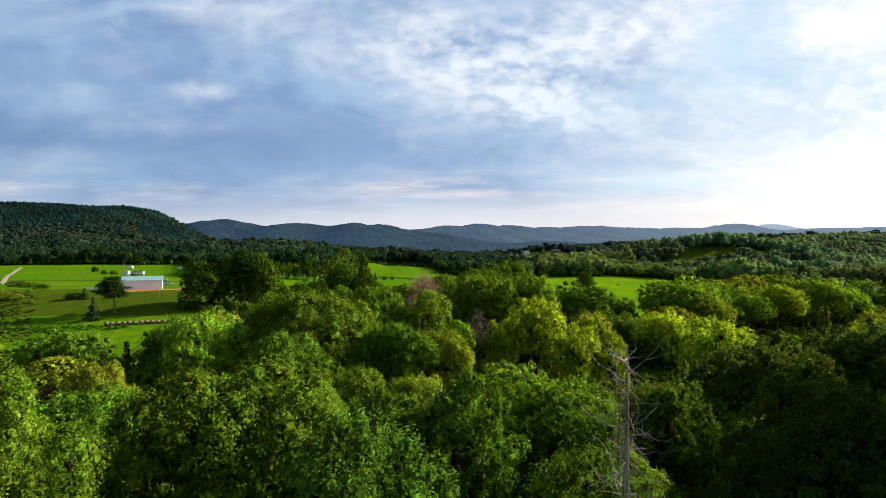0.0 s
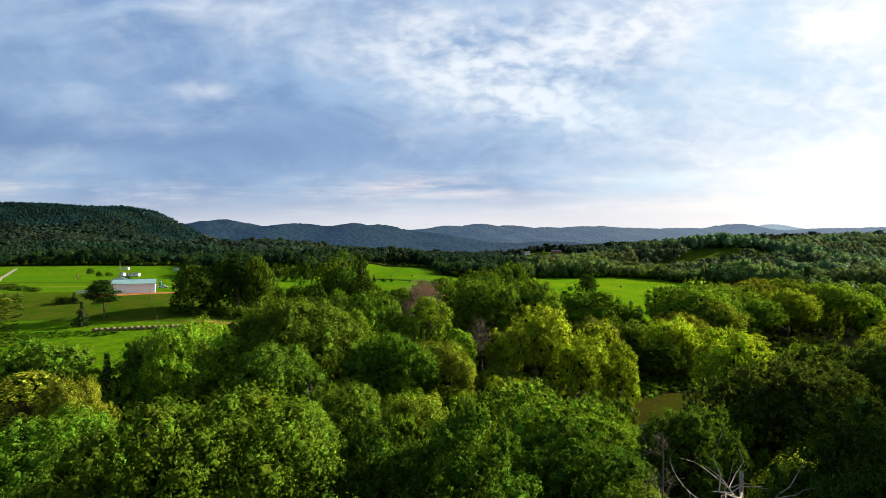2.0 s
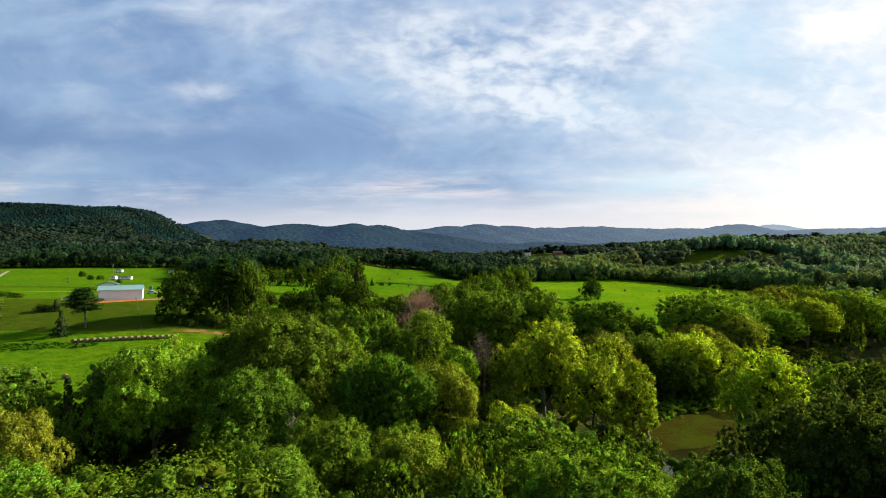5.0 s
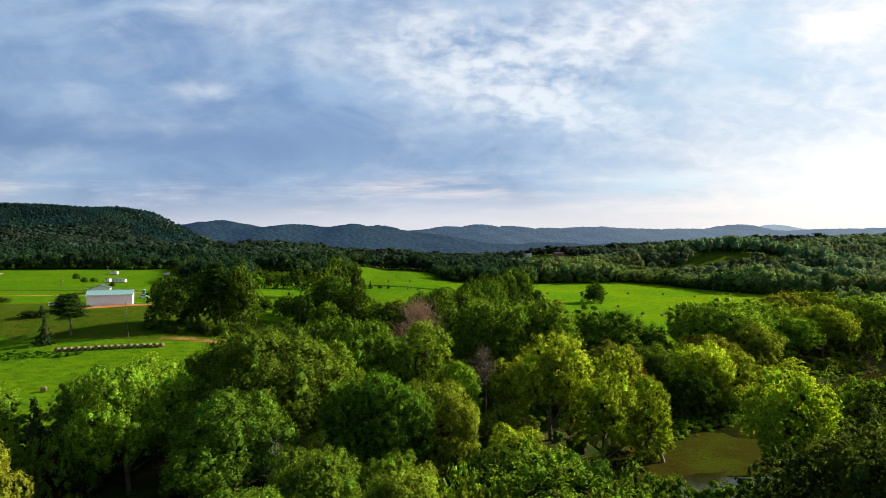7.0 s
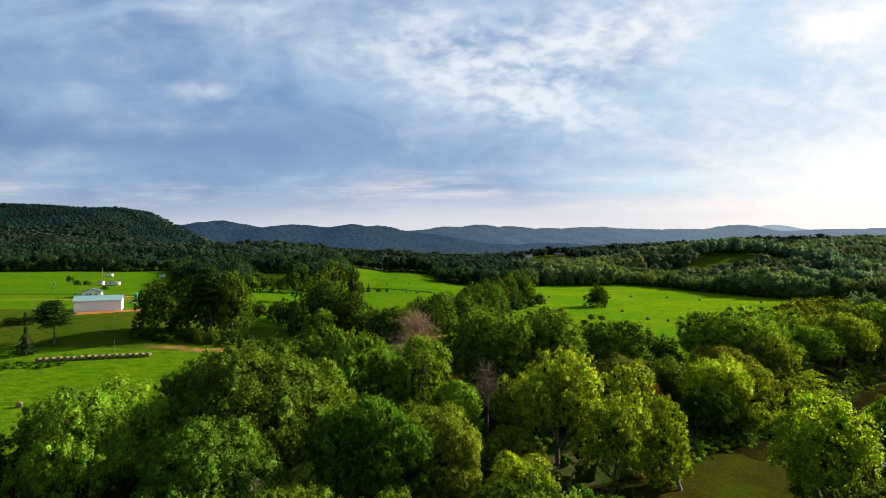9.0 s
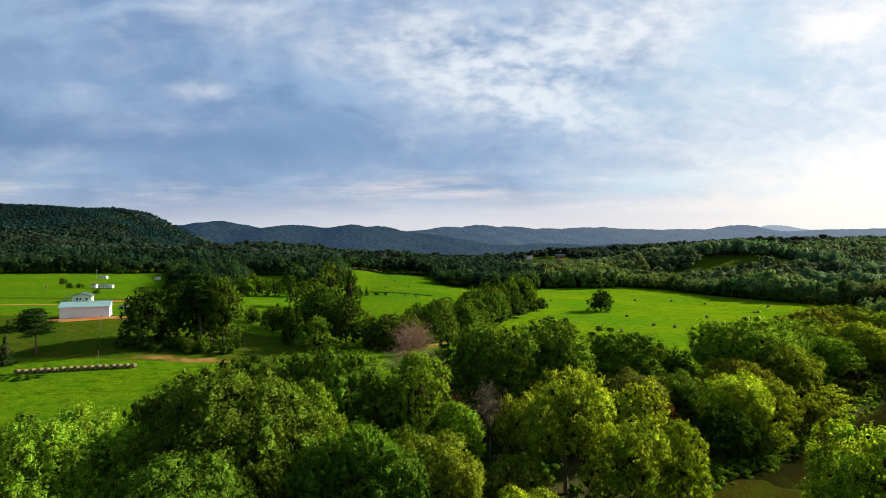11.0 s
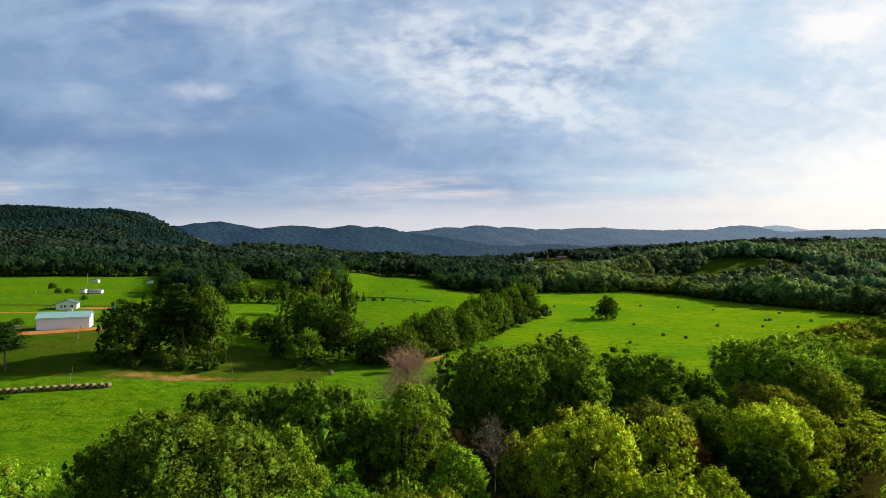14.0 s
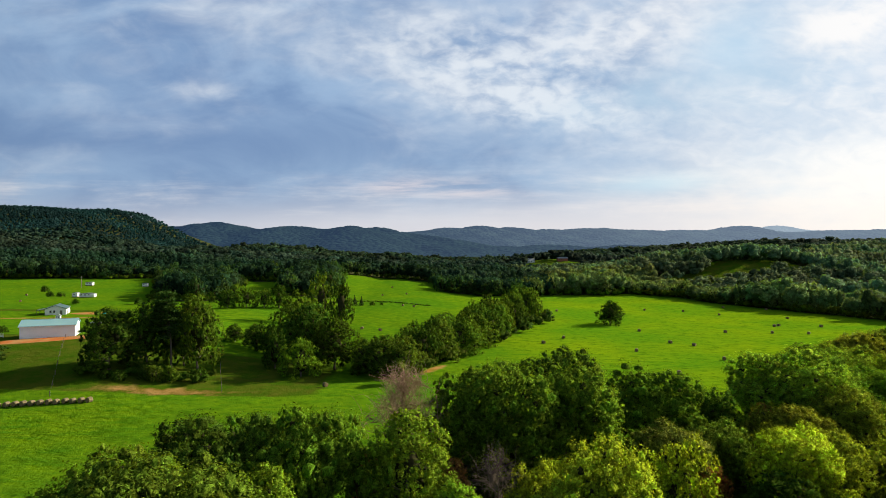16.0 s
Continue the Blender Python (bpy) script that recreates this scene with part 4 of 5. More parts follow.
# ---- far woods ----
def far_crown(seed, lobes, cards):
    """A distant crown: a few lumps with leaf sprays on them."""
    r = np.random.RandomState(seed)
    verts, tris, facing, at = [], [], [], 0
    slim = r.uniform(0.8, 1.1)
    for k in range(lobes):
        a, up = k * 2.4 + r.uniform(-0.5, 0.5), 0.85 - 1.5 * k / lobes
        d = unit(np.array([math.cos(a), math.sin(a), up + r.uniform(-0.2, 0.2)]))
        size = r.uniform(0.30, 0.50)
        c = d * np.array([0.62 * slim, 0.62 * slim, 0.60]) * r.uniform(0.8, 1.1)
        if k == lobes - 1:
            c, size = np.array([0, 0, -0.15]), 0.70
        core = BALL_LOW
        v = core[0] * size * 0.76 * r.uniform(0.82, 1.14, (len(core[0]), 1)) + c
        v[:, 2] = np.maximum(v[:, 2], -1.02)
        verts.append(v)
        tris.append(core[1] + at)
        facing.append(unit(core[0] + d * 0.3))
        at += len(v)
        w = ways(r, cards * 3)
        w = w[(w[:, 2] > -0.4) & (w @ d > -0.5)][:cards]
        nor = unit(w + d * 0.4 + ways(r, len(w)) * 0.3)
        s = r.uniform(0.18, 0.34, len(w))
        v, q = leaf_cards(r, c + w * size * r.uniform(0.80, 1.10, (len(w), 1)), unit(nor + ways(r, len(w)) * 0.5), s, s * 0.8)
        verts.append(v)
        tris.append(q + at)
        facing.append(np.repeat(nor, 3, 0))
        at += len(v)
    return np.concatenate(verts), np.concatenate(tris), np.concatenate(facing)


def woodland(points, boughs, leaves, leaf, colour, label, seed):
    """A wood of many full crowns, joined; each point is a place, a crown radius and a height."""
    r = np.random.RandomState(seed)
    forms = [crown_arrays(seed * 40 + k, 1.0, 0.0, 1.0, boughs, leaves, leaf, "round", 8) for k in range(6)]
    verts, tris, facing, inner, tint, at = [], [], [], [], [], 0
    for x, y, rad, high in points:
        v, t, f, dark = forms[r.randint(6)]
        a, light = r.uniform(0, 6.28), r.uniform(0.7, 1.25)
        spin = np.array([[math.cos(a), math.sin(a), 0], [-math.sin(a), math.cos(a), 0], [0, 0, 1]])
        verts.append(v @ spin * np.array([rad, rad, high]) + np.array([x, y, float(land(x, y))]))
        facing.append(f @ spin)
        tris.append(t + at)
        inner.append(dark)
        tint.append(np.tile((light * r.uniform(0.9, 1.25), light, light, 1.0), (len(v), 1)))
        at += len(v)
    me = mesh_of("woods", np.concatenate(verts), None, np.concatenate(tris), normals=np.concatenate(facing), second=np.concatenate(inner))
    layer = me.color_attributes.new("tint", "FLOAT_COLOR", "POINT")
    layer.data.foreach_set("color", np.concatenate(tint).astype(np.float32).ravel())
    me.materials.append(LEAF_WOOD)
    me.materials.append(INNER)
    ob = tagged(new("woods", me), label, "woods", kind="stuff")
    ob.color = (*colour, 1)


woodland(FILLED, 20, 2600, 0.075, (0.100, 0.158, 0.012), "green trees filling the river wood", 61)
woodland(SHADE_WOOD, 12, 600, 0.13, (0.060, 0.100, 0.010), "tall dark green trees on a slope", 62)
EDGE = []
for _ in range(9000):
    y = tree_rng.uniform(250, 660)
    x = tree_rng.uniform(-0.75, 0.72) * y
    if not -16 < float(meadow(x, y)) < -3 or len(EDGE) >= 370 or float(river_distance(x, y)) < 14:
        continue
    rad = tree_rng.uniform(4.0, 7.2)
    if any((x - a) ** 2 + (y - b) ** 2 < (0.58 * (rad + c)) ** 2 for a, b, c, _ in EDGE):
        continue
    EDGE.append((x, y, rad, rad * (tree_rng.uniform(1.2, 1.8) if x > 110 else tree_rng.uniform(1.6, 2.4))))
# Edge trees: the right-hand green is lightened to paint in the haze there.
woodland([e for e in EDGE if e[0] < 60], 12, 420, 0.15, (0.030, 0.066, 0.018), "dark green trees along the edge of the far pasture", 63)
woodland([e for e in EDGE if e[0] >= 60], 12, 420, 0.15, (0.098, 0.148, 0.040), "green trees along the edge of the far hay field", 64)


def woods(name, points, sizes, highs, cards, colour, label, seed, kinds=8, lobes=5):
    r = np.random.RandomState(seed)
    forms = [far_crown(seed * 50 + k, lobes, cards) for k in range(kinds)]
    verts, tris, facing, at = [], [], [], 0
    pick, turn = r.randint(0, kinds, len(points)), r.uniform(0, 6.28, len(points))
    ground_z = land(points[:, 0], points[:, 1])
    lift = np.array([0, 0, 0.6 if lobes > 4 else 0.8 if lobes > 2 else 1.5])
    for k, (x, y) in enumerate(points):
        v, t, f = forms[pick[k]]
        c, s = math.cos(turn[k]), math.sin(turn[k])
        spin = np.array([[c, s, 0], [-s, c, 0], [0, 0, 1]])
        verts.append(v @ spin * np.array([sizes[k], sizes[k], highs[k] * 0.5]) + np.array([x, y, ground_z[k] + highs[k] * 0.5]))
        facing.append(f @ spin + lift)
        tris.append(t + at)
        at += len(v)
    me = mesh_of(name, np.concatenate(verts), None, np.concatenate(tris), normals=unit(np.concatenate(facing)))
    light = r.uniform(0.74, 1.16, len(points)) + (r.uniform(0, 1, len(points)) < 0.06) * r.uniform(0.2, 0.5, len(points))
    u1, v1 = points[:, 0], points[:, 1]
    light = light * (1 + 0.26 * np.sin(u1 / 41 + 1.7 * np.sin(v1 / 29)) + 0.16 * np.sin(v1 / 17 + u1 / 23))
    warm = r.uniform(0.92, 1.22, len(points)) + 0.14 * np.sin(u1 / 57 + v1 / 31)
    count = np.array([len(v) for v in verts])
    layer = me.color_attributes.new("tint", "FLOAT_COLOR", "POINT")
    tint = np.stack([light * warm, light, light * 1.0, np.ones(len(points))], 1)
    layer.data.foreach_set("color", np.repeat(tint, count, axis=0).astype(np.float32).ravel())
    me.materials.append(LEAF_FAR)
    ob = tagged(new(name, me), label, "woods", kind="stuff")
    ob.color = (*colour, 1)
    return ob


def scatter(seed, x0, x1, y0, y1, step, keep):
    r = np.random.RandomState(seed)
    gx, gy = np.meshgrid(np.arange(x0, x1, step), np.arange(y0, y1, step))
    p = np.stack([gx.ravel(), gy.ravel()], 1) + r.uniform(-0.45, 0.45, (gx.size, 2)) * step
    return p[keep(p[:, 0], p[:, 1])]


def seen(x, y):
    return np.abs(x) < 0.80 * y + 30


def clearing(x, y):
    return (((x - 258) / 44) ** 2 + ((y - 548) / 20) ** 2 < 1) | (((x - 208) / 40) ** 2 + ((y - 533 - 0.25 * (x - 208)) / 9) ** 2 < 1) | (((x - 150) / 40) ** 2 + ((y - 896) / 46) ** 2 < 1) | ((np.abs(x - 90) < 30) & (np.abs(y - 820) < 25))


def group(seed, x0, x1, y0, y1, step, keep, size, high, cards, colour, label, lobes):
    p = scatter(seed, x0, x1, y0, y1, step, keep)
    r = np.random.RandomState(seed + 500)
    for k in range(2):
        half = r.uniform(0, 1, len(p)) < 0.5 if k == 0 else ~half
        q = p[half]
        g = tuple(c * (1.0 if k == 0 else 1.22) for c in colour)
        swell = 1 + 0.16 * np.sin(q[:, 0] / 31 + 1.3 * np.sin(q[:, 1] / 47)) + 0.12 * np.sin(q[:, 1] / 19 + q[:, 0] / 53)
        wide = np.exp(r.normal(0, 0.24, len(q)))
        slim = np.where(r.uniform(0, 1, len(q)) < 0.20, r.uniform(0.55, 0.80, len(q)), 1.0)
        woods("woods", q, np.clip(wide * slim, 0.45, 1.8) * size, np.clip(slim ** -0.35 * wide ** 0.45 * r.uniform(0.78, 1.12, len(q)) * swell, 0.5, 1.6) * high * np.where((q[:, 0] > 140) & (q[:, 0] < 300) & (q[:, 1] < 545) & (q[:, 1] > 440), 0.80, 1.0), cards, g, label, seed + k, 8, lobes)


BACK = lambda x, y: (meadow(x, y) < -7) & (meadow(x, y) > -75) & seen(x, y) & ~clearing(x, y) & ((y > 330) | ((meadow(x, y) < -16) & (y > 238))) & (river_distance(x, y) > 12)
BEHIND = lambda x, y: (meadow(x, y) < -75) & seen(x, y) & ~clearing(x, y)
# Base greens paint in the haze: bluer with distance, lighter on the sunny right.
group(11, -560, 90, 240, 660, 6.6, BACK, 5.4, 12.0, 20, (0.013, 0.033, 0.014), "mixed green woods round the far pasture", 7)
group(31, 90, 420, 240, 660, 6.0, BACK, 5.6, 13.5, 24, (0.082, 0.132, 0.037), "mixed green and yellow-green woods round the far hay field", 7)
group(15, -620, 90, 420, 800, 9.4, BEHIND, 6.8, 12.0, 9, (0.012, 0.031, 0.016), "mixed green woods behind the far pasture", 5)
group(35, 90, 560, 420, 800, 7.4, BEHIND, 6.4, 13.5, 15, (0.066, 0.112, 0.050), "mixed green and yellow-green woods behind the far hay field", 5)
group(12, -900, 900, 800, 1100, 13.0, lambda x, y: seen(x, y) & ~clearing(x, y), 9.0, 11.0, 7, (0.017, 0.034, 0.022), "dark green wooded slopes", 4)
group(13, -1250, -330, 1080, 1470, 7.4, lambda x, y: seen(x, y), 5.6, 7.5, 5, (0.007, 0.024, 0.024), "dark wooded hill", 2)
p = scatter(21, -120, 150, 6, 232, 4.4, lambda x, y: (meadow(x, y) < 2) & (river_distance(x, y) > 10.5) & (np.abs(x) < 0.8 * y + 12))
q = np.random.RandomState(22)
woods("undergrowth", p, q.uniform(1.2, 2.8, len(p)), q.uniform(1.2, 3.8, len(p)), 8, (0.062, 0.104, 0.007), "green bushes and saplings under the trees", 23)
p = scatter(24, -150, -96, 172, 192, 1.6, lambda x, y: (x + 123) ** 2 / 700 + (y - 185 - 0.1 * (x + 120)) ** 2 / 18 < 1)
woods("tall_weeds", p, q.uniform(0.6, 1.3, len(p)), q.uniform(0.25, 0.8, len(p)), 9, (0.048, 0.115, 0.004), "rank green weeds at the edge of the meadow", 25)
f = np.linspace(0, 1, 420)
p = np.stack([-122 - 56 * f, 170 + 84 * f], 1) + np.stack([q.uniform(-7, 7, 420), q.uniform(-3, 3, 420)], 1)
woods("tall_weeds", p, q.uniform(0.5, 1.3, len(p)), q.uniform(0.15, 0.7, len(p)), 9, (0.088, 0.128, 0.012), "rough olive-brown weeds beside the pasture", 29)
bank = np.array([(35, 130.5), (47.5, 139.5), (60, 146.5), (66, 152), (78, 164), (100.5, 183.5), (117.5, 194)], float)
f = np.linspace(0, 6, 800)
p = np.stack([np.interp(f, np.arange(7), bank[:, 0]), np.interp(f, np.arange(7), bank[:, 1])], 1) + q.uniform(-3.2, 3.2, (800, 2))
woods("tall_weeds", p, q.uniform(0.35, 0.85, len(p)), q.uniform(0.5, 1.5, len(p)), 12, (0.150, 0.245, 0.012), "bright green weeds along the river bank", 44)
f = np.linspace(0, 1, 150)
p = np.stack([-64 + 58 * f, 425.5 - 20 * f], 1) + q.uniform(-0.8, 0.8, (150, 2))
woods("tall_weeds", p, q.uniform(0.4, 0.8, len(p)), q.uniform(0.5, 1.1, len(p)), 9, (0.030, 0.070, 0.006), "dark rank grass along a pasture fence", 43)
edge = np.array([(146, 498), (170, 474), (198, 403), (213, 370), (226, 328), (254, 244)], float)
f = np.linspace(0, 5, 110)
p = np.stack([np.interp(f, np.arange(6), edge[:, 0]), np.interp(f, np.arange(6), edge[:, 1])], 1) + q.uniform(-3, 5, (110, 2)) * np.array([1.0, 0.4])
woods("bushes", p, q.uniform(2.2, 4.0, len(p)), q.uniform(3.0, 6.0, len(p)), 18, (0.058, 0.082, 0.003), "green bushes along the edge of the woods", 28)
f = np.linspace(0, 1, 90)
p = np.stack([-16 + 68 * f, 222 + 138 * f], 1) + q.uniform(-5, 5, (90, 2))
woods("bushes", p, q.uniform(2.0, 3.6, len(p)), q.uniform(3.5, 7.5, len(p)), 16, (0.040, 0.070, 0.007), "green bushes under a field hedge", 41)
p = np.stack([q.uniform(-92, -61, 26), q.uniform(212, 222, 26)], 1)
woods("bushes", p, q.uniform(1.2, 2.4, len(p)), q.uniform(1.4, 3.6, len(p)), 16, (0.038, 0.072, 0.006), "green bushes under pasture trees", 42)
p = scatter(26, -560, 300, 236, 640, 4.6, lambda x, y: (meadow(x, y) < 0.5) & (meadow(x, y) > -6.5) & seen(x, y) & (y > 236))
woods("bushes", p, q.uniform(2.2, 3.8, len(p)), q.uniform(3.0, 6.5, len(p)), 9, (0.042, 0.078, 0.003), "green bushes along the edge of the woods", 27)
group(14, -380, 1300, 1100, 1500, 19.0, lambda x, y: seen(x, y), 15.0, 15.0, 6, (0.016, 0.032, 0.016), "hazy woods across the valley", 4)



# ---- buildings and field things ----
def box(bm, x0, x1, y0, y1, z0, z1, bevel=0.0):
    m = Matrix.Translation(((x0 + x1) / 2, (y0 + y1) / 2, (z0 + z1) / 2)) @ Matrix.Diagonal((x1 - x0, y1 - y0, z1 - z0, 1))
    made = bmesh.ops.create_cube(bm, size=1.0, matrix=m)
    if bevel:
        edges = {e for v in made["verts"] for e in v.link_edges}
        bmesh.ops.bevel(bm, geom=list(edges), offset=bevel, segments=2, affect="EDGES")
    return bm


def boxed(*args, bevel=0.0):
    return box(bmesh.new(), *args, bevel=bevel)


def prism(points, y0, y1):
    """A solid with that outline in x and z, from y0 to y1."""
    bm = bmesh.new()
    f = [bm.verts.new((x, y0, z)) for x, z in points]
    g = [bm.verts.new((x, y1, z)) for x, z in points]
    bm.faces.new(f)
    bm.faces.new(g[::-1])
    for i in range(len(f)):
        j = (i + 1) % len(f)
        bm.faces.new((f[j], f[i], g[i], g[j]))
    bmesh.ops.recalc_face_normals(bm, faces=bm.faces)
    return bm


def ribbed(x0, x1, z0, z1, y, step=0.45):
    """A sheet-metal wall, facing -y."""
    bm = box(bmesh.new(), x0, x1, y, y + 0.08, z0, z1)
    return bm


def gable_roof(x0, x1, y0, y1, z, rise, over=0.35, thick=0.14, step=0.6):
    """Two roof slopes with seams; the ridge runs along x."""
    slopes = []
    mid = (y0 + y1) / 2
    for sign in (-1, 1):
        run = (y1 - y0) / 2
        slope = rise / run
        bm = bmesh.new()

        def at(x, f, up):
            return bm.verts.new((x, mid + sign * f, z + rise - slope * f + up))

        def slab(xa, xb, lo, hi):
            v = [at(xa, 0, lo), at(xb, 0, lo), at(xb, run + over, lo), at(xa, run + over, lo), at(xa, 0, hi), at(xb, 0, hi), at(xb, run + over, hi), at(xa, run + over, hi)]
            for q in ((0, 1, 2, 3), (7, 6, 5, 4), (0, 4, 5, 1), (1, 5, 6, 2), (2, 6, 7, 3), (3, 7, 4, 0)):
                bm.faces.new([v[i] for i in q])

        slab(x0 - over, x1 + over, 0, thick)
        bmesh.ops.recalc_face_normals(bm, faces=bm.faces)
        slopes.append(bm)
    return slopes


def barn():
    ob = thing("barn", -123.0, 249.2, float(land(-122, 251)) - 0.2, 23, label="long white sheet-metal barn with a teal roof on red earth", category="barn")
    L, D, H, rise = 7.5, 9.0, 3.95, 1.5
    part("front_wall", ribbed(-L, L, -0.6, H, 0.0), SHEET_WHITE, ob)
    part("back_wall", boxed(-L, L, D - 0.08, D, -0.6, H), SHEET_WHITE, ob)
    for x in (-L, L - 0.08):
        bm = bmesh.new()
        pts = [(0.08, -0.6), (D - 0.08, -0.6), (D - 0.08, H), (D / 2, H + rise - 0.05), (0.08, H)]
        f = [bm.verts.new((x, y, z)) for y, z in pts]
        g = [bm.verts.new((x + 0.08, y, z)) for y, z in pts]
        bm.faces.new(f), bm.faces.new(g[::-1])
        for i in range(5):
            bm.faces.new((f[i], f[(i + 1) % 5], g[(i + 1) % 5], g[i]))
        bmesh.ops.recalc_face_normals(bm, faces=bm.faces)
        part("end_wall", bm, SHEET_WHITE, ob)
    for bm in gable_roof(-L, L, 0, D, H, rise):
        slope = part("roof", bm, ROOF_TEAL, ob, "teal sheet-metal roof slope")
        ends = [v.co.copy() for v in slope.data.vertices]
        high, low = max(ends, key=lambda e: e.z), min(ends, key=lambda e: e.z + (e.z > 0) * 0)
        rafter = Vector((0, low.y - high.y, low.z + 0.14 - high.z))
        seam_bm = bmesh.new()
        quad = [seam_bm.verts.new((sx, 0, 0.0)) for sx in (-0.03, 0.03)] + [seam_bm.verts.new(Vector((sx, 0, 0)) + rafter) for sx in (0.03, -0.03)]
        lid = [seam_bm.verts.new(v.co + Vector((0, 0, 0.018))) for v in quad]
        seam_bm.faces.new(lid)
        for a in range(4):
            seam_bm.faces.new((quad[a], quad[(a + 1) % 4], lid[(a + 1) % 4], lid[a]))
        bmesh.ops.recalc_face_normals(seam_bm, faces=seam_bm.faces)
        seam = bpy.data.meshes.new("roof_seam")
        seam_bm.to_mesh(seam)
        seam_bm.free()
        for k in range(14):
            part("roof_seam", seam, ROOF_TEAL, slope, "", Matrix.Translation((-L + 2 * L * (k + 0.5) / 14, high.y, high.z)))
    part("eave_trim", boxed(-L - 0.3, L + 0.3, -0.40, -0.34, H - 0.32, H - 0.12), PAINT_WHITE, ob)
    part("ridge_cap", boxed(-L - 0.36, L + 0.36, D / 2 - 0.2, D / 2 + 0.2, H + rise + 0.10, H + rise + 0.2), ROOF_TEAL, ob)
    part("door", boxed(L + 0.002, L + 0.06, 2.5, 6.5, -0.3, 2.9), PAINT_WHITE, ob, "wide white sliding door")


def window_part(parent, x0, x1, z0, z1, y):
    w = part("window", boxed(x0, x1, y - 0.04, y, z0, z1), PAINT_WHITE, parent)
    part("pane", boxed(x0 + 0.08, x1 - 0.08, y - 0.06, y - 0.042, z0 + 0.08, z1 - 0.08), DARK, w)


def house():
    ob = thing("house", -172.5, 331.0, None, 24, label="white gabled farm house with a dark green metal roof", category="house")
    W2, D, H, rise = 4.1, 11.0, 2.7, 1.4
    part("wall", prism([(-W2, -0.8), (W2, -0.8), (W2, H), (0, H + rise), (-W2, H)], 0, D), PAINT_WHITE, ob)
    for s in (-1, 1):
        t = 0.16
        e = W2 + 0.5
        ze = H - rise / W2 * 0.5
        part("roof", prism([(0, H + rise + 0.02), (s * e, ze + 0.02), (s * e, ze + 0.02 + t), (0, H + rise + 0.02 + t)], -0.5, D + 0.5), ROOF_DARK, ob, "dark green metal roof slope")
    for x in (-2.4, -1.0):
        window_part(ob, x, x + 0.9, 0.9, 2.1, 0.0)
    part("door", boxed(1.6, 2.6, -0.06, 0.0, -0.2, 1.95), WOOD, ob)
    part("side_door", boxed(W2, W2 + 0.06, 3.0, 4.0, -0.2, 1.9), DARK, ob)
    porch = part("porch_roof", prism([(-W2 - 3.6, 2.0), (-W2, 2.5), (-W2, 2.64), (-W2 - 3.6, 2.14)], 2.0, 9.0), ROOF_DARK, ob, "lean-to carport roof")
    for y in (2.2, 8.8):
        part("post", boxed(-W2 - 3.5, -W2 - 3.35, y - 0.07, y + 0.07, -0.8, 2.0), WOOD, ob)


def mobile_home(x, y, length, turn, high=2.5, label="long white mobile home with a grey roof"):
    ob = thing("mobile_home", x, y, None, turn, label=label, category="trailer")
    L = length / 2
    part("body", boxed(-L, L, 0, 3.4, 0.35, high, bevel=0.06), PAINT_WHITE, ob)
    part("roof", prism([(-L - 0.2, high), (L + 0.2, high), (L + 0.2, high + 0.12), (0, high + 0.45), (-L - 0.2, high + 0.12)], -0.2, 3.6), ROOF_GREY, ob)
    part("skirt", boxed(-L + 0.1, L - 0.1, 0.1, 3.3, -0.4, 0.35), WOOD, ob)
    for i in range(max(int(length / 2.2), 1)):
        xx = -L + 0.7 + i * 2.2
        window_part(ob, xx, min(xx + 0.9, L - 0.3), 1.2, 2.0, 0.0)


def toilet(x, y):
    ob = thing("portable_toilet", x, y, None, 15, label="teal plastic portable toilet beside the drive", category="toilet")
    part("cabin", boxed(-0.6, 0.6, -0.6, 0.6, 0.0, 2.1, bevel=0.05), TEAL, ob)
    part("roof", boxed(-0.66, 0.66, -0.66, 0.66, 2.1, 2.3, bevel=0.08), PAINT_WHITE, ob)
    part("door", boxed(-0.4, 0.4, -0.64, -0.602, 0.1, 1.95), TEAL, ob)


def car(x, y, turn, mat, label):
    ob = thing("car", x, y, None, turn, label=label, category="car")
    bm = prism([(-2.2, 0.35), (2.2, 0.35), (2.25, 0.75), (1.3, 0.92), (0.7, 1.45), (-1.2, 1.45), (-1.9, 0.95), (-2.25, 0.85)], -0.85, 0.85)
    bmesh.ops.bevel(bm, geom=bm.edges[:], offset=0.07, segments=2, affect="EDGES")
    part("body", bm, mat, ob)
    for s in (-1, 1):
        part("side_window", prism([(-1.35, 0.98), (1.1, 0.98), (0.6, 1.36), (-1.1, 1.36)], 0.852 * s - 0.01, 0.852 * s + 0.01), DARK, ob)
    for wx in (-1.35, 1.35):
        for s in (-1, 1):
            bm = bmesh.new()
            bmesh.ops.create_cone(bm, cap_ends=True, segments=14, radius1=0.33, radius2=0.33, depth=0.22, matrix=Matrix.Translation((wx, s * 0.80, 0.33)) @ Matrix.Rotation(math.pi / 2, 4, "X"))
            part("wheel", bm, RUBBER, ob)


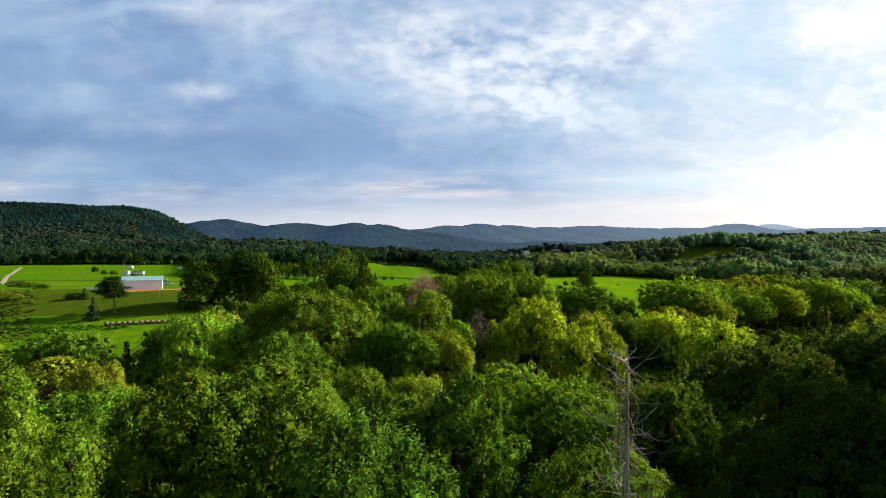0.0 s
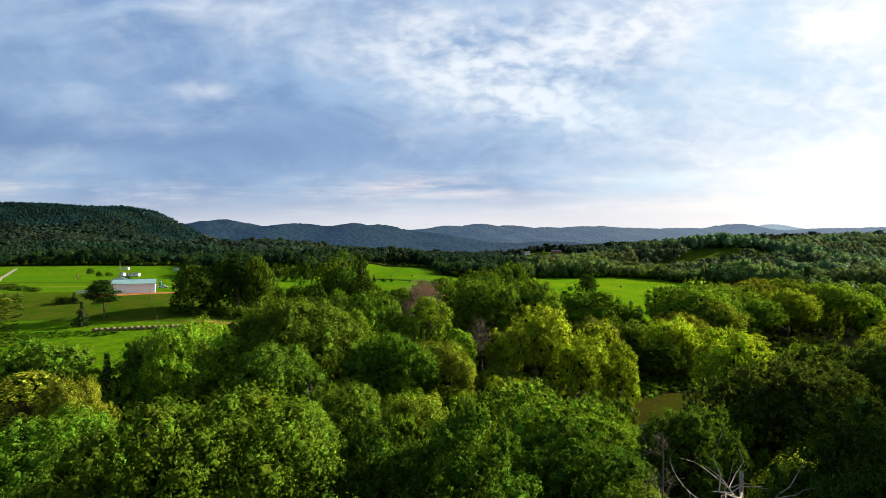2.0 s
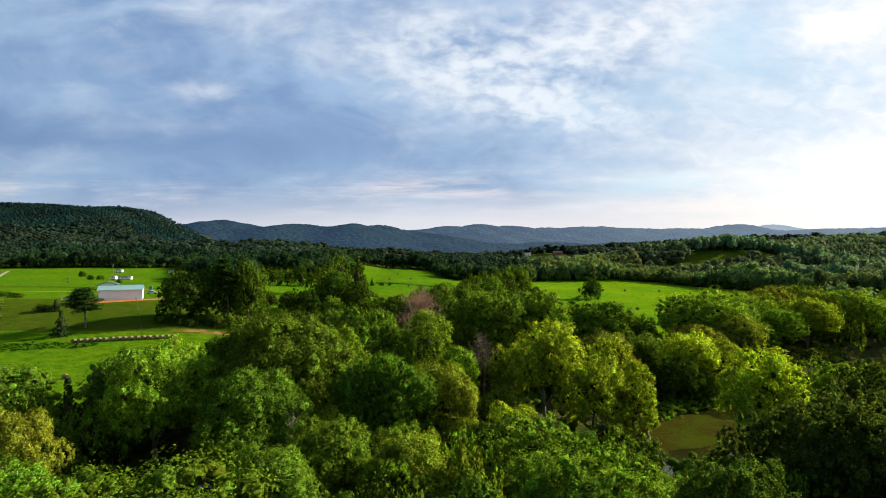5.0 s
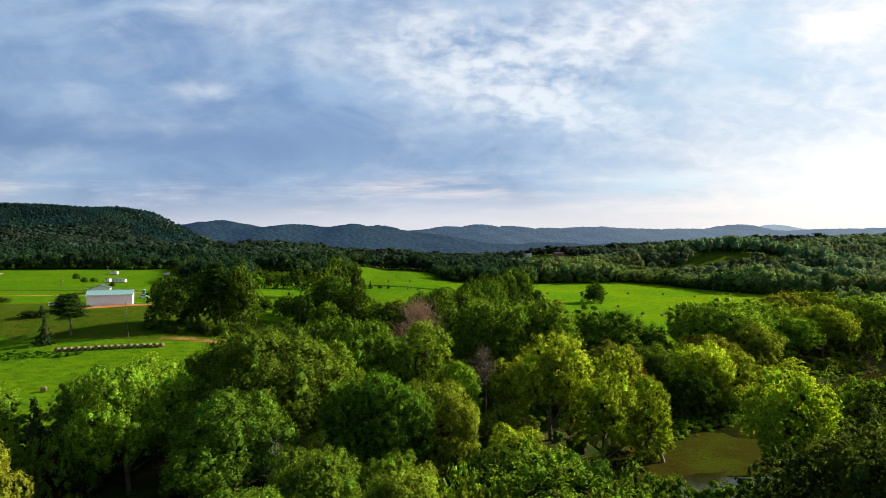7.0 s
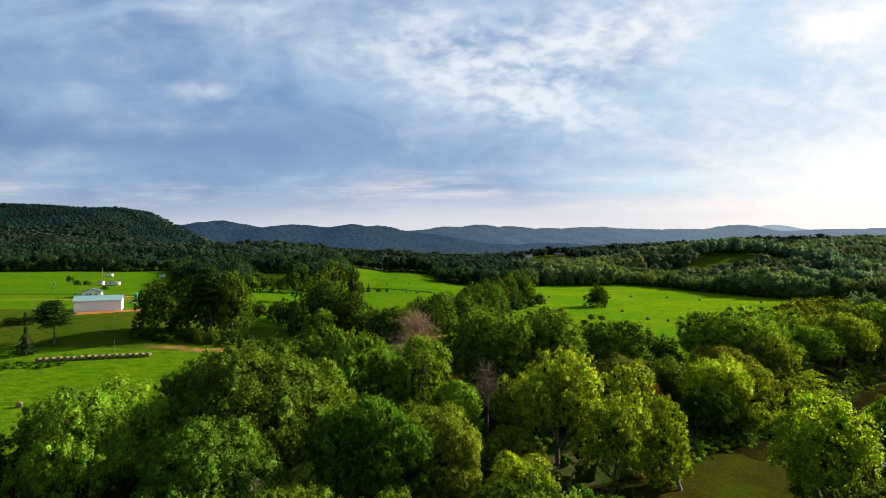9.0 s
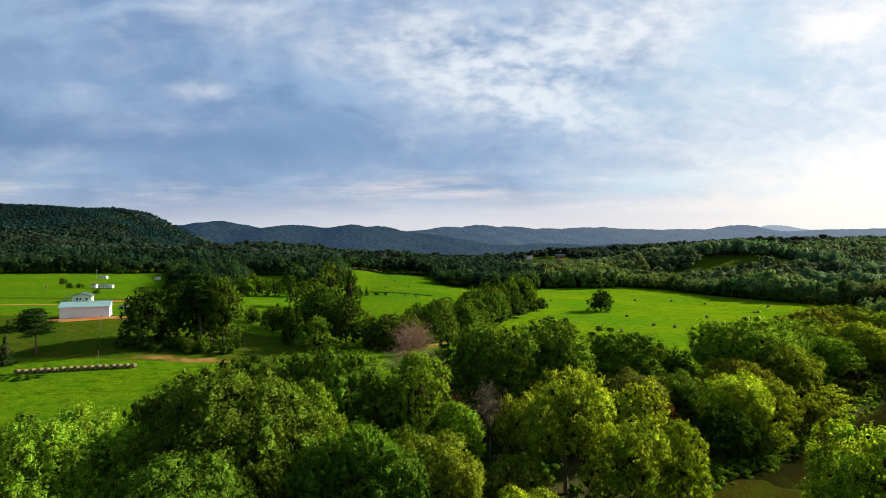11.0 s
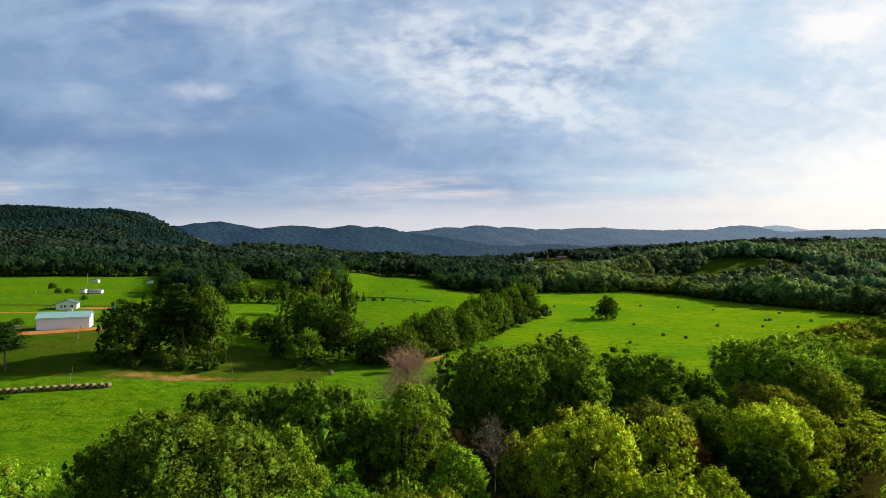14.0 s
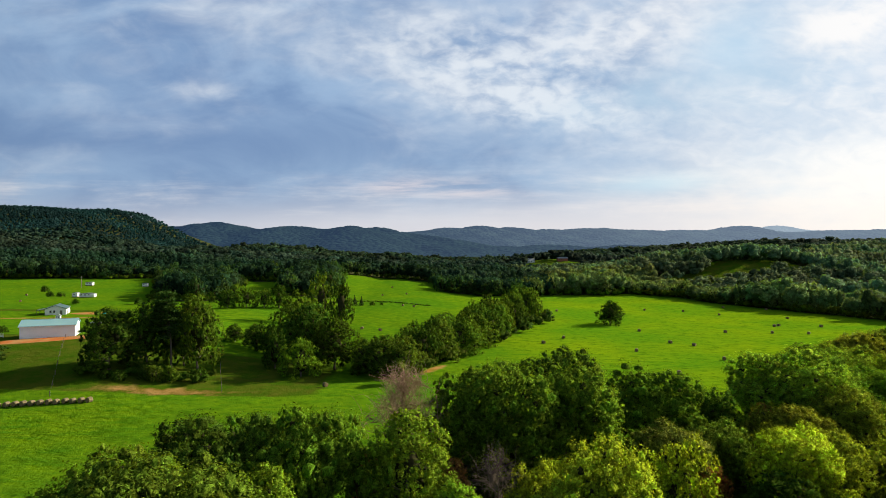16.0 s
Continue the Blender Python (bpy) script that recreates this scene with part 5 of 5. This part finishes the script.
def bale_mesh(name, rad, wide):
    """A round bale lying on its side, its rim rounded and a little slumped."""
    r = np.random.RandomState(len(name))
    verts, quads = [], []
    n = 20
    rows = [(-0.5, 0.86), (-0.46, 0.97), (-0.3, 1.0), (0.0, 1.01), (0.3, 1.0), (0.46, 0.97), (0.5, 0.86)]
    for f, k in rows:
        for i in range(n):
            a = i / n * 2 * math.pi
            z = math.sin(a) * rad * k * (1 + 0.02 * r.uniform(-1, 1)) + rad * 0.97
            verts.append((f * wide, math.cos(a) * rad * k * 1.02, max(z, -0.02)))
    for j in range(len(rows) - 1):
        for i in range(n):
            quads.append((j * n + i, j * n + (i + 1) % n, (j + 1) * n + (i + 1) % n, (j + 1) * n + i))
    me = mesh_of(name, verts, quads, smooth=True)
    me.materials.append(HAY)
    ends = []
    for f in (-0.5, 0.5):
        bm = bmesh.new()
        ring = []
        for k, out in ((0.87, 0.0), (0.6, 0.02), (0.3, 0.0), (0.08, 0.03)):
            ring.append([bm.verts.new((f * wide + math.copysign(out, f), math.cos(i / n * 6.2832) * rad * k * 1.02, math.sin(i / n * 6.2832) * rad * k + rad * 0.97)) for i in range(n)])
        for a, b in zip(ring[:-1], ring[1:]):
            for i in range(n):
                bm.faces.new((a[i], a[(i + 1) % n], b[(i + 1) % n], b[i]))
        bm.faces.new(ring[-1])
        bmesh.ops.recalc_face_normals(bm, faces=bm.faces)
        m2 = bpy.data.meshes.new("bale_end")
        bm.to_mesh(m2)
        bm.free()
        m2.materials.append(HAY_END)
        ends.append(m2)
    return me, ends


BALE = bale_mesh("roll", 0.60, 1.15)


def bale(x, y, turn, label="round hay bale lying on the meadow", group="hay bales in the fields"):
    ob = thing("hay_bale", x, y, float(land(x, y)) - 0.06, turn, label=label, category="hay bale", group=group)
    part("roll", BALE[0], HAY, ob)
    for e in BALE[1]:
        part("bale_end", e, HAY_END, ob)


barn()
house()
mobile_home(-222, 427, 3.0, 5, 2.4, "small white shed beside a mobile home")
mobile_home(-213, 424, 8.5, 5, 2.2)
mobile_home(-272, 528, 5, 4, 2.4, "white house at the edge of the woods")
mobile_home(-226, 522, 3.5, 4, 2.4, "small white shed at the edge of the woods")
mobile_home(-160, 413, 6, 60, 2.8, "pale open farm shed among dark trees")
toilet(-150, 330)
car(-128, 285, 20, PAINT_CAR, "silver car parked beside trees near the barn")

row_a, row_b = Vector((-104.9, 189.9)), Vector((-79.0, 195.9))
for k in range(17):
    p = row_a.lerp(row_b, k / 16)
    bale(p.x, p.y + tree_rng.uniform(-0.15, 0.15), 78 + tree_rng.uniform(-6, 6), "round hay bale in a long row", "row of hay bales")
BALE_PLACES = [(-29, 214), (1, 205), (68, 268), (86, 285), (92, 278), (68, 230), (90, 250), (73, 209), (93, 241), (85, 318), (118, 411), (138, 405), (150, 386), (120, 314), (152, 335), (155, 337), (138, 311),
               (176, 367), (188, 410), (170, 425), (65, 400), (152, 309), (172, 333), (39, 287), (49, 299), (-33, 315), (-25, 312), (-39, 462), (-21, 396), (-15, 396), (-24, 478), (-38, 528), (-232, 394), (-262, 443), (-87, 157)]
for x, y in BALE_PLACES:
    bale(x, y, tree_rng.uniform(50, 130))


def fence(x0, y0, x1, y1, step, label):
    """Wooden posts and three wires, down over the ground."""
    ob = thing("fence", x0, y0, label=label, category="fence")
    z0 = float(land(x0, y0))
    n = max(int(math.hypot(x1 - x0, y1 - y0) / step), 1)
    tops = []
    me = None
    for i in range(n + 1):
        f = i / n
        x, y = x0 + (x1 - x0) * f, y0 + (y1 - y0) * f
        p = (x - x0, y - y0, float(land(x, y)) - z0)
        if me is None:
            post = part("post", boxed(-0.055, 0.055, -0.055, 0.055, -0.3, 1.25, bevel=0.01), WOOD, ob, "", pose(*p))
            me = post.data
        else:
            part("post", me, WOOD, ob, "", pose(*p))
        tops.append(p)
    for h in (0.45, 0.85, 1.25):
        v, q = [], []
        tube(v, q, [(a, b, c + h) for a, b, c in tops], [0.008] * len(tops), 4)
        part("wire", mesh_of("wire", np.concatenate(v), q), WIRE, ob)


fence(-53, 207, -67, 244, 6.0, "wooden post and wire fence across the pasture")
fence(-90, 199, -116, 247, 7.0, "wooden post and wire fence below the barn")
fence(-8, 405, -62, 425, 6.0, "wooden post and wire fence between meadows")


def board_fence(x, y, turn, length):
    ob = thing("board_fence", x, y, None, turn, label="white painted board fence panel in the meadow", category="fence")
    n = int(length / 2)
    for i in range(n + 1):
        part("post", boxed(i * 2 - 0.07, i * 2 + 0.07, -0.07, 0.07, -0.3, 1.4), PAINT_WHITE, ob)
    for h in (0.35, 0.75, 1.15):
        part("board", boxed(-0.1, n * 2 + 0.1, -0.11, -0.072, h, h + 0.2), PAINT_WHITE, ob)


board_fence(-146, 250, 4, 8)


def pole(x, y, high):
    ob = thing("utility_pole", x, y, label="grey wooden utility pole with a crossarm", category="utility pole")
    v, q = [], []
    tube(v, q, [(0, 0, -0.5), (0, 0, high / 2), (0, 0, high)], [0.26, 0.22, 0.17], 8)
    part("post", mesh_of("post", np.concatenate(v), q, smooth=True), DEADWOOD, ob)
    part("crossarm", boxed(-1.2, 1.2, -0.08, 0.08, high - 1.0, high - 0.8), WOOD, ob)


pole(-267, 510, 8.5)
pole(-168, 470, 10)


def weed_mat(x0, y0, x1, y1, wide, seed):
    """A ragged mat of green water weed, a little above the water."""
    r = np.random.RandomState(seed)
    n = 34
    a = np.linspace(0, 2 * math.pi, n, endpoint=False)
    k = 1 + 0.16 * np.sin(3 * a + seed) + 0.10 * np.sin(7 * a + 2 * seed) + r.uniform(-0.06, 0.06, n)
    dx, dy = x1 - x0, y1 - y0
    long = math.hypot(dx, dy) / 2
    ux, uy = dx / 2 / long, dy / 2 / long
    bm = bmesh.new()
    rings = []
    for f, z in ((1.0, -0.05), (0.97, 0.05), (0.8, 0.08), (0.5, 0.07), (0.2, 0.08)):
        p, q = np.cos(a) * long * k * f, np.sin(a) * wide * k * f
        rings.append([bm.verts.new(((x0 + x1) / 2 + ux * u1 - uy * v1, (y0 + y1) / 2 + uy * u1 + ux * v1, WATER_Z + z + r.uniform(-0.02, 0.02))) for u1, v1 in zip(p, q)])
    for lo, hi in zip(rings[:-1], rings[1:]):
        for i in range(n):
            bm.faces.new((lo[i], lo[(i + 1) % n], hi[(i + 1) % n], hi[i]))
    bm.faces.new(rings[-1])
    me = bpy.data.meshes.new("water_weed")
    bm.to_mesh(me)
    bm.free()
    me.materials.append(WEED)
    tagged(new("water_weed", me), "floating mat of green water weed on the river", "water weed", kind="stuff")


WEED = plain("water_weed", (0.034, 0.026, 0.006), (0.042, 0.062, 0.005), 0.35, 0.9, bump=0.9, distance=0.15, spec=0.0)
weed_mat(29, 116, 58, 132, 8.0, 4)
weed_mat(14, 105, 36, 112, 3.2, 5)
weed_mat(45, 114, 64, 125, 4.5, 6)


def pump_house(x, y):
    ob = thing("pump_house", x, y, None, 20, label="small white gabled pump house behind the barn", category="shed")
    part("wall", prism([(-0.8, -0.3), (0.8, -0.3), (0.8, 2.6), (0, 3.2), (-0.8, 2.6)], 0, 1.6), PAINT_WHITE, ob)
    for sgn in (-1, 1):
        part("roof", prism([(0, 3.22), (sgn * 1.0, 2.47), (sgn * 1.0, 2.57), (0, 3.32)], -0.15, 1.75), ROOF_GREY, ob)
    for wx in (-0.55, 0.1):
        window_part(ob, wx, wx + 0.45, 1.7, 2.4, 0.0)


pump_house(-150, 297)


def leaning_trunk(x, y):
    """A pale bare trunk that leans out over the river weed."""
    ob = thing("leaning_trunk", x, y, WATER_Z - 0.3, label="pale forked tree trunk leaning over the river", category="tree trunk")
    r = np.random.RandomState(3)
    verts, quads = [], []
    stem = wander(r, (0, 0, 0), (-0.36, 0.30, 1), 6.0, 6, 0.10)
    tube(verts, quads, stem, 0.30 * np.linspace(1, 0.35, 7), 8)
    fork = wander(r, stem[1], (-0.12, 0.4, 1), 3.4, 4, 0.12)
    tube(verts, quads, fork, 0.17 * np.linspace(1, 0.4, 5), 6)
    part("trunk", mesh_of("trunk", np.concatenate(verts), quads, smooth=True), DEADWOOD, ob)


leaning_trunk(35.3, 119.6)


def far_house(x, y, wide, high, wall_mat, roof_mat, label, name="house"):
    ob = thing(name, x, y, None, 8, label=label, category="house")
    w = wide / 2
    part("wall", prism([(-w, -0.8), (w, -0.8), (w, high), (-w, high)], 0, 7), wall_mat, ob)
    for s in (-1, 1):
        ridge_z = high + 1.8
        bm = bmesh.new()
        y0 = -0.4 if s < 0 else 7.4
        a = [bm.verts.new(p) for p in ((-w - 0.4, y0, high - 0.1), (w + 0.4, y0, high - 0.1), (w + 0.4, 3.5, ridge_z), (-w - 0.4, 3.5, ridge_z))]
        b = [bm.verts.new((p.co.x, p.co.y, p.co.z + 0.18)) for p in a]
        bm.faces.new(a)
        bm.faces.new(b[::-1])
        for i in range(4):
            bm.faces.new((a[i], a[(i + 1) % 4], b[(i + 1) % 4], b[i]))
        bmesh.ops.recalc_face_normals(bm, faces=bm.faces)
        part("roof", bm, roof_mat, ob)
    part("door", boxed(-0.5, 0.5, -0.06, 0.0, -0.2, 2.0), DARK, ob)
    for k in range(max(int(wide / 4), 1)):
        xx = -w + 1.0 + k * 3.4
        if abs(xx + 0.6) > 1.4:
            window_part(ob, xx, xx + 1.2, 0.9, 2.1, 0.0)


far_house(172, 925, 14, 3.4, RUST, ROOF_GREY, "long red farm building on a distant green clearing", "farm_building")
far_house(128, 930, 9, 3.2, PAINT_WHITE, ROOF_GREY, "white house beside a distant green clearing")


def road(points, width, label):
    """A gravel road laid a little above the ground."""
    p = np.array(points, float)
    f = np.linspace(0, len(p) - 1, 60)
    x, y = np.interp(f, np.arange(len(p)), p[:, 0]), np.interp(f, np.arange(len(p)), p[:, 1])
    tx, ty = np.gradient(x), np.gradient(y)
    n = np.hypot(tx, ty)
    verts = []
    for s in (-1, -0.5, 0, 0.5, 1):
        sx, sy = x - ty / n * width / 2 * s, y + tx / n * width / 2 * s
        verts.append(np.stack([sx, sy, land(sx, sy) + 0.16 + 0.06 * (1 - abs(s))], 1))
    v = np.stack(verts, 1).reshape(-1, 3)
    i = np.arange(59 * 4)
    a = i // 4 * 5 + i % 4
    me = mesh_of("road", v, np.stack([a, a + 5, a + 6, a + 1], 1))
    me.materials.append(GRAVEL)
    tagged(new("road", me), label, "road", kind="structure")


road([(-205, 292), (-236, 327), (-300, 420), (-378, 547)], 2.6, "pale gravel farm road across the pasture")
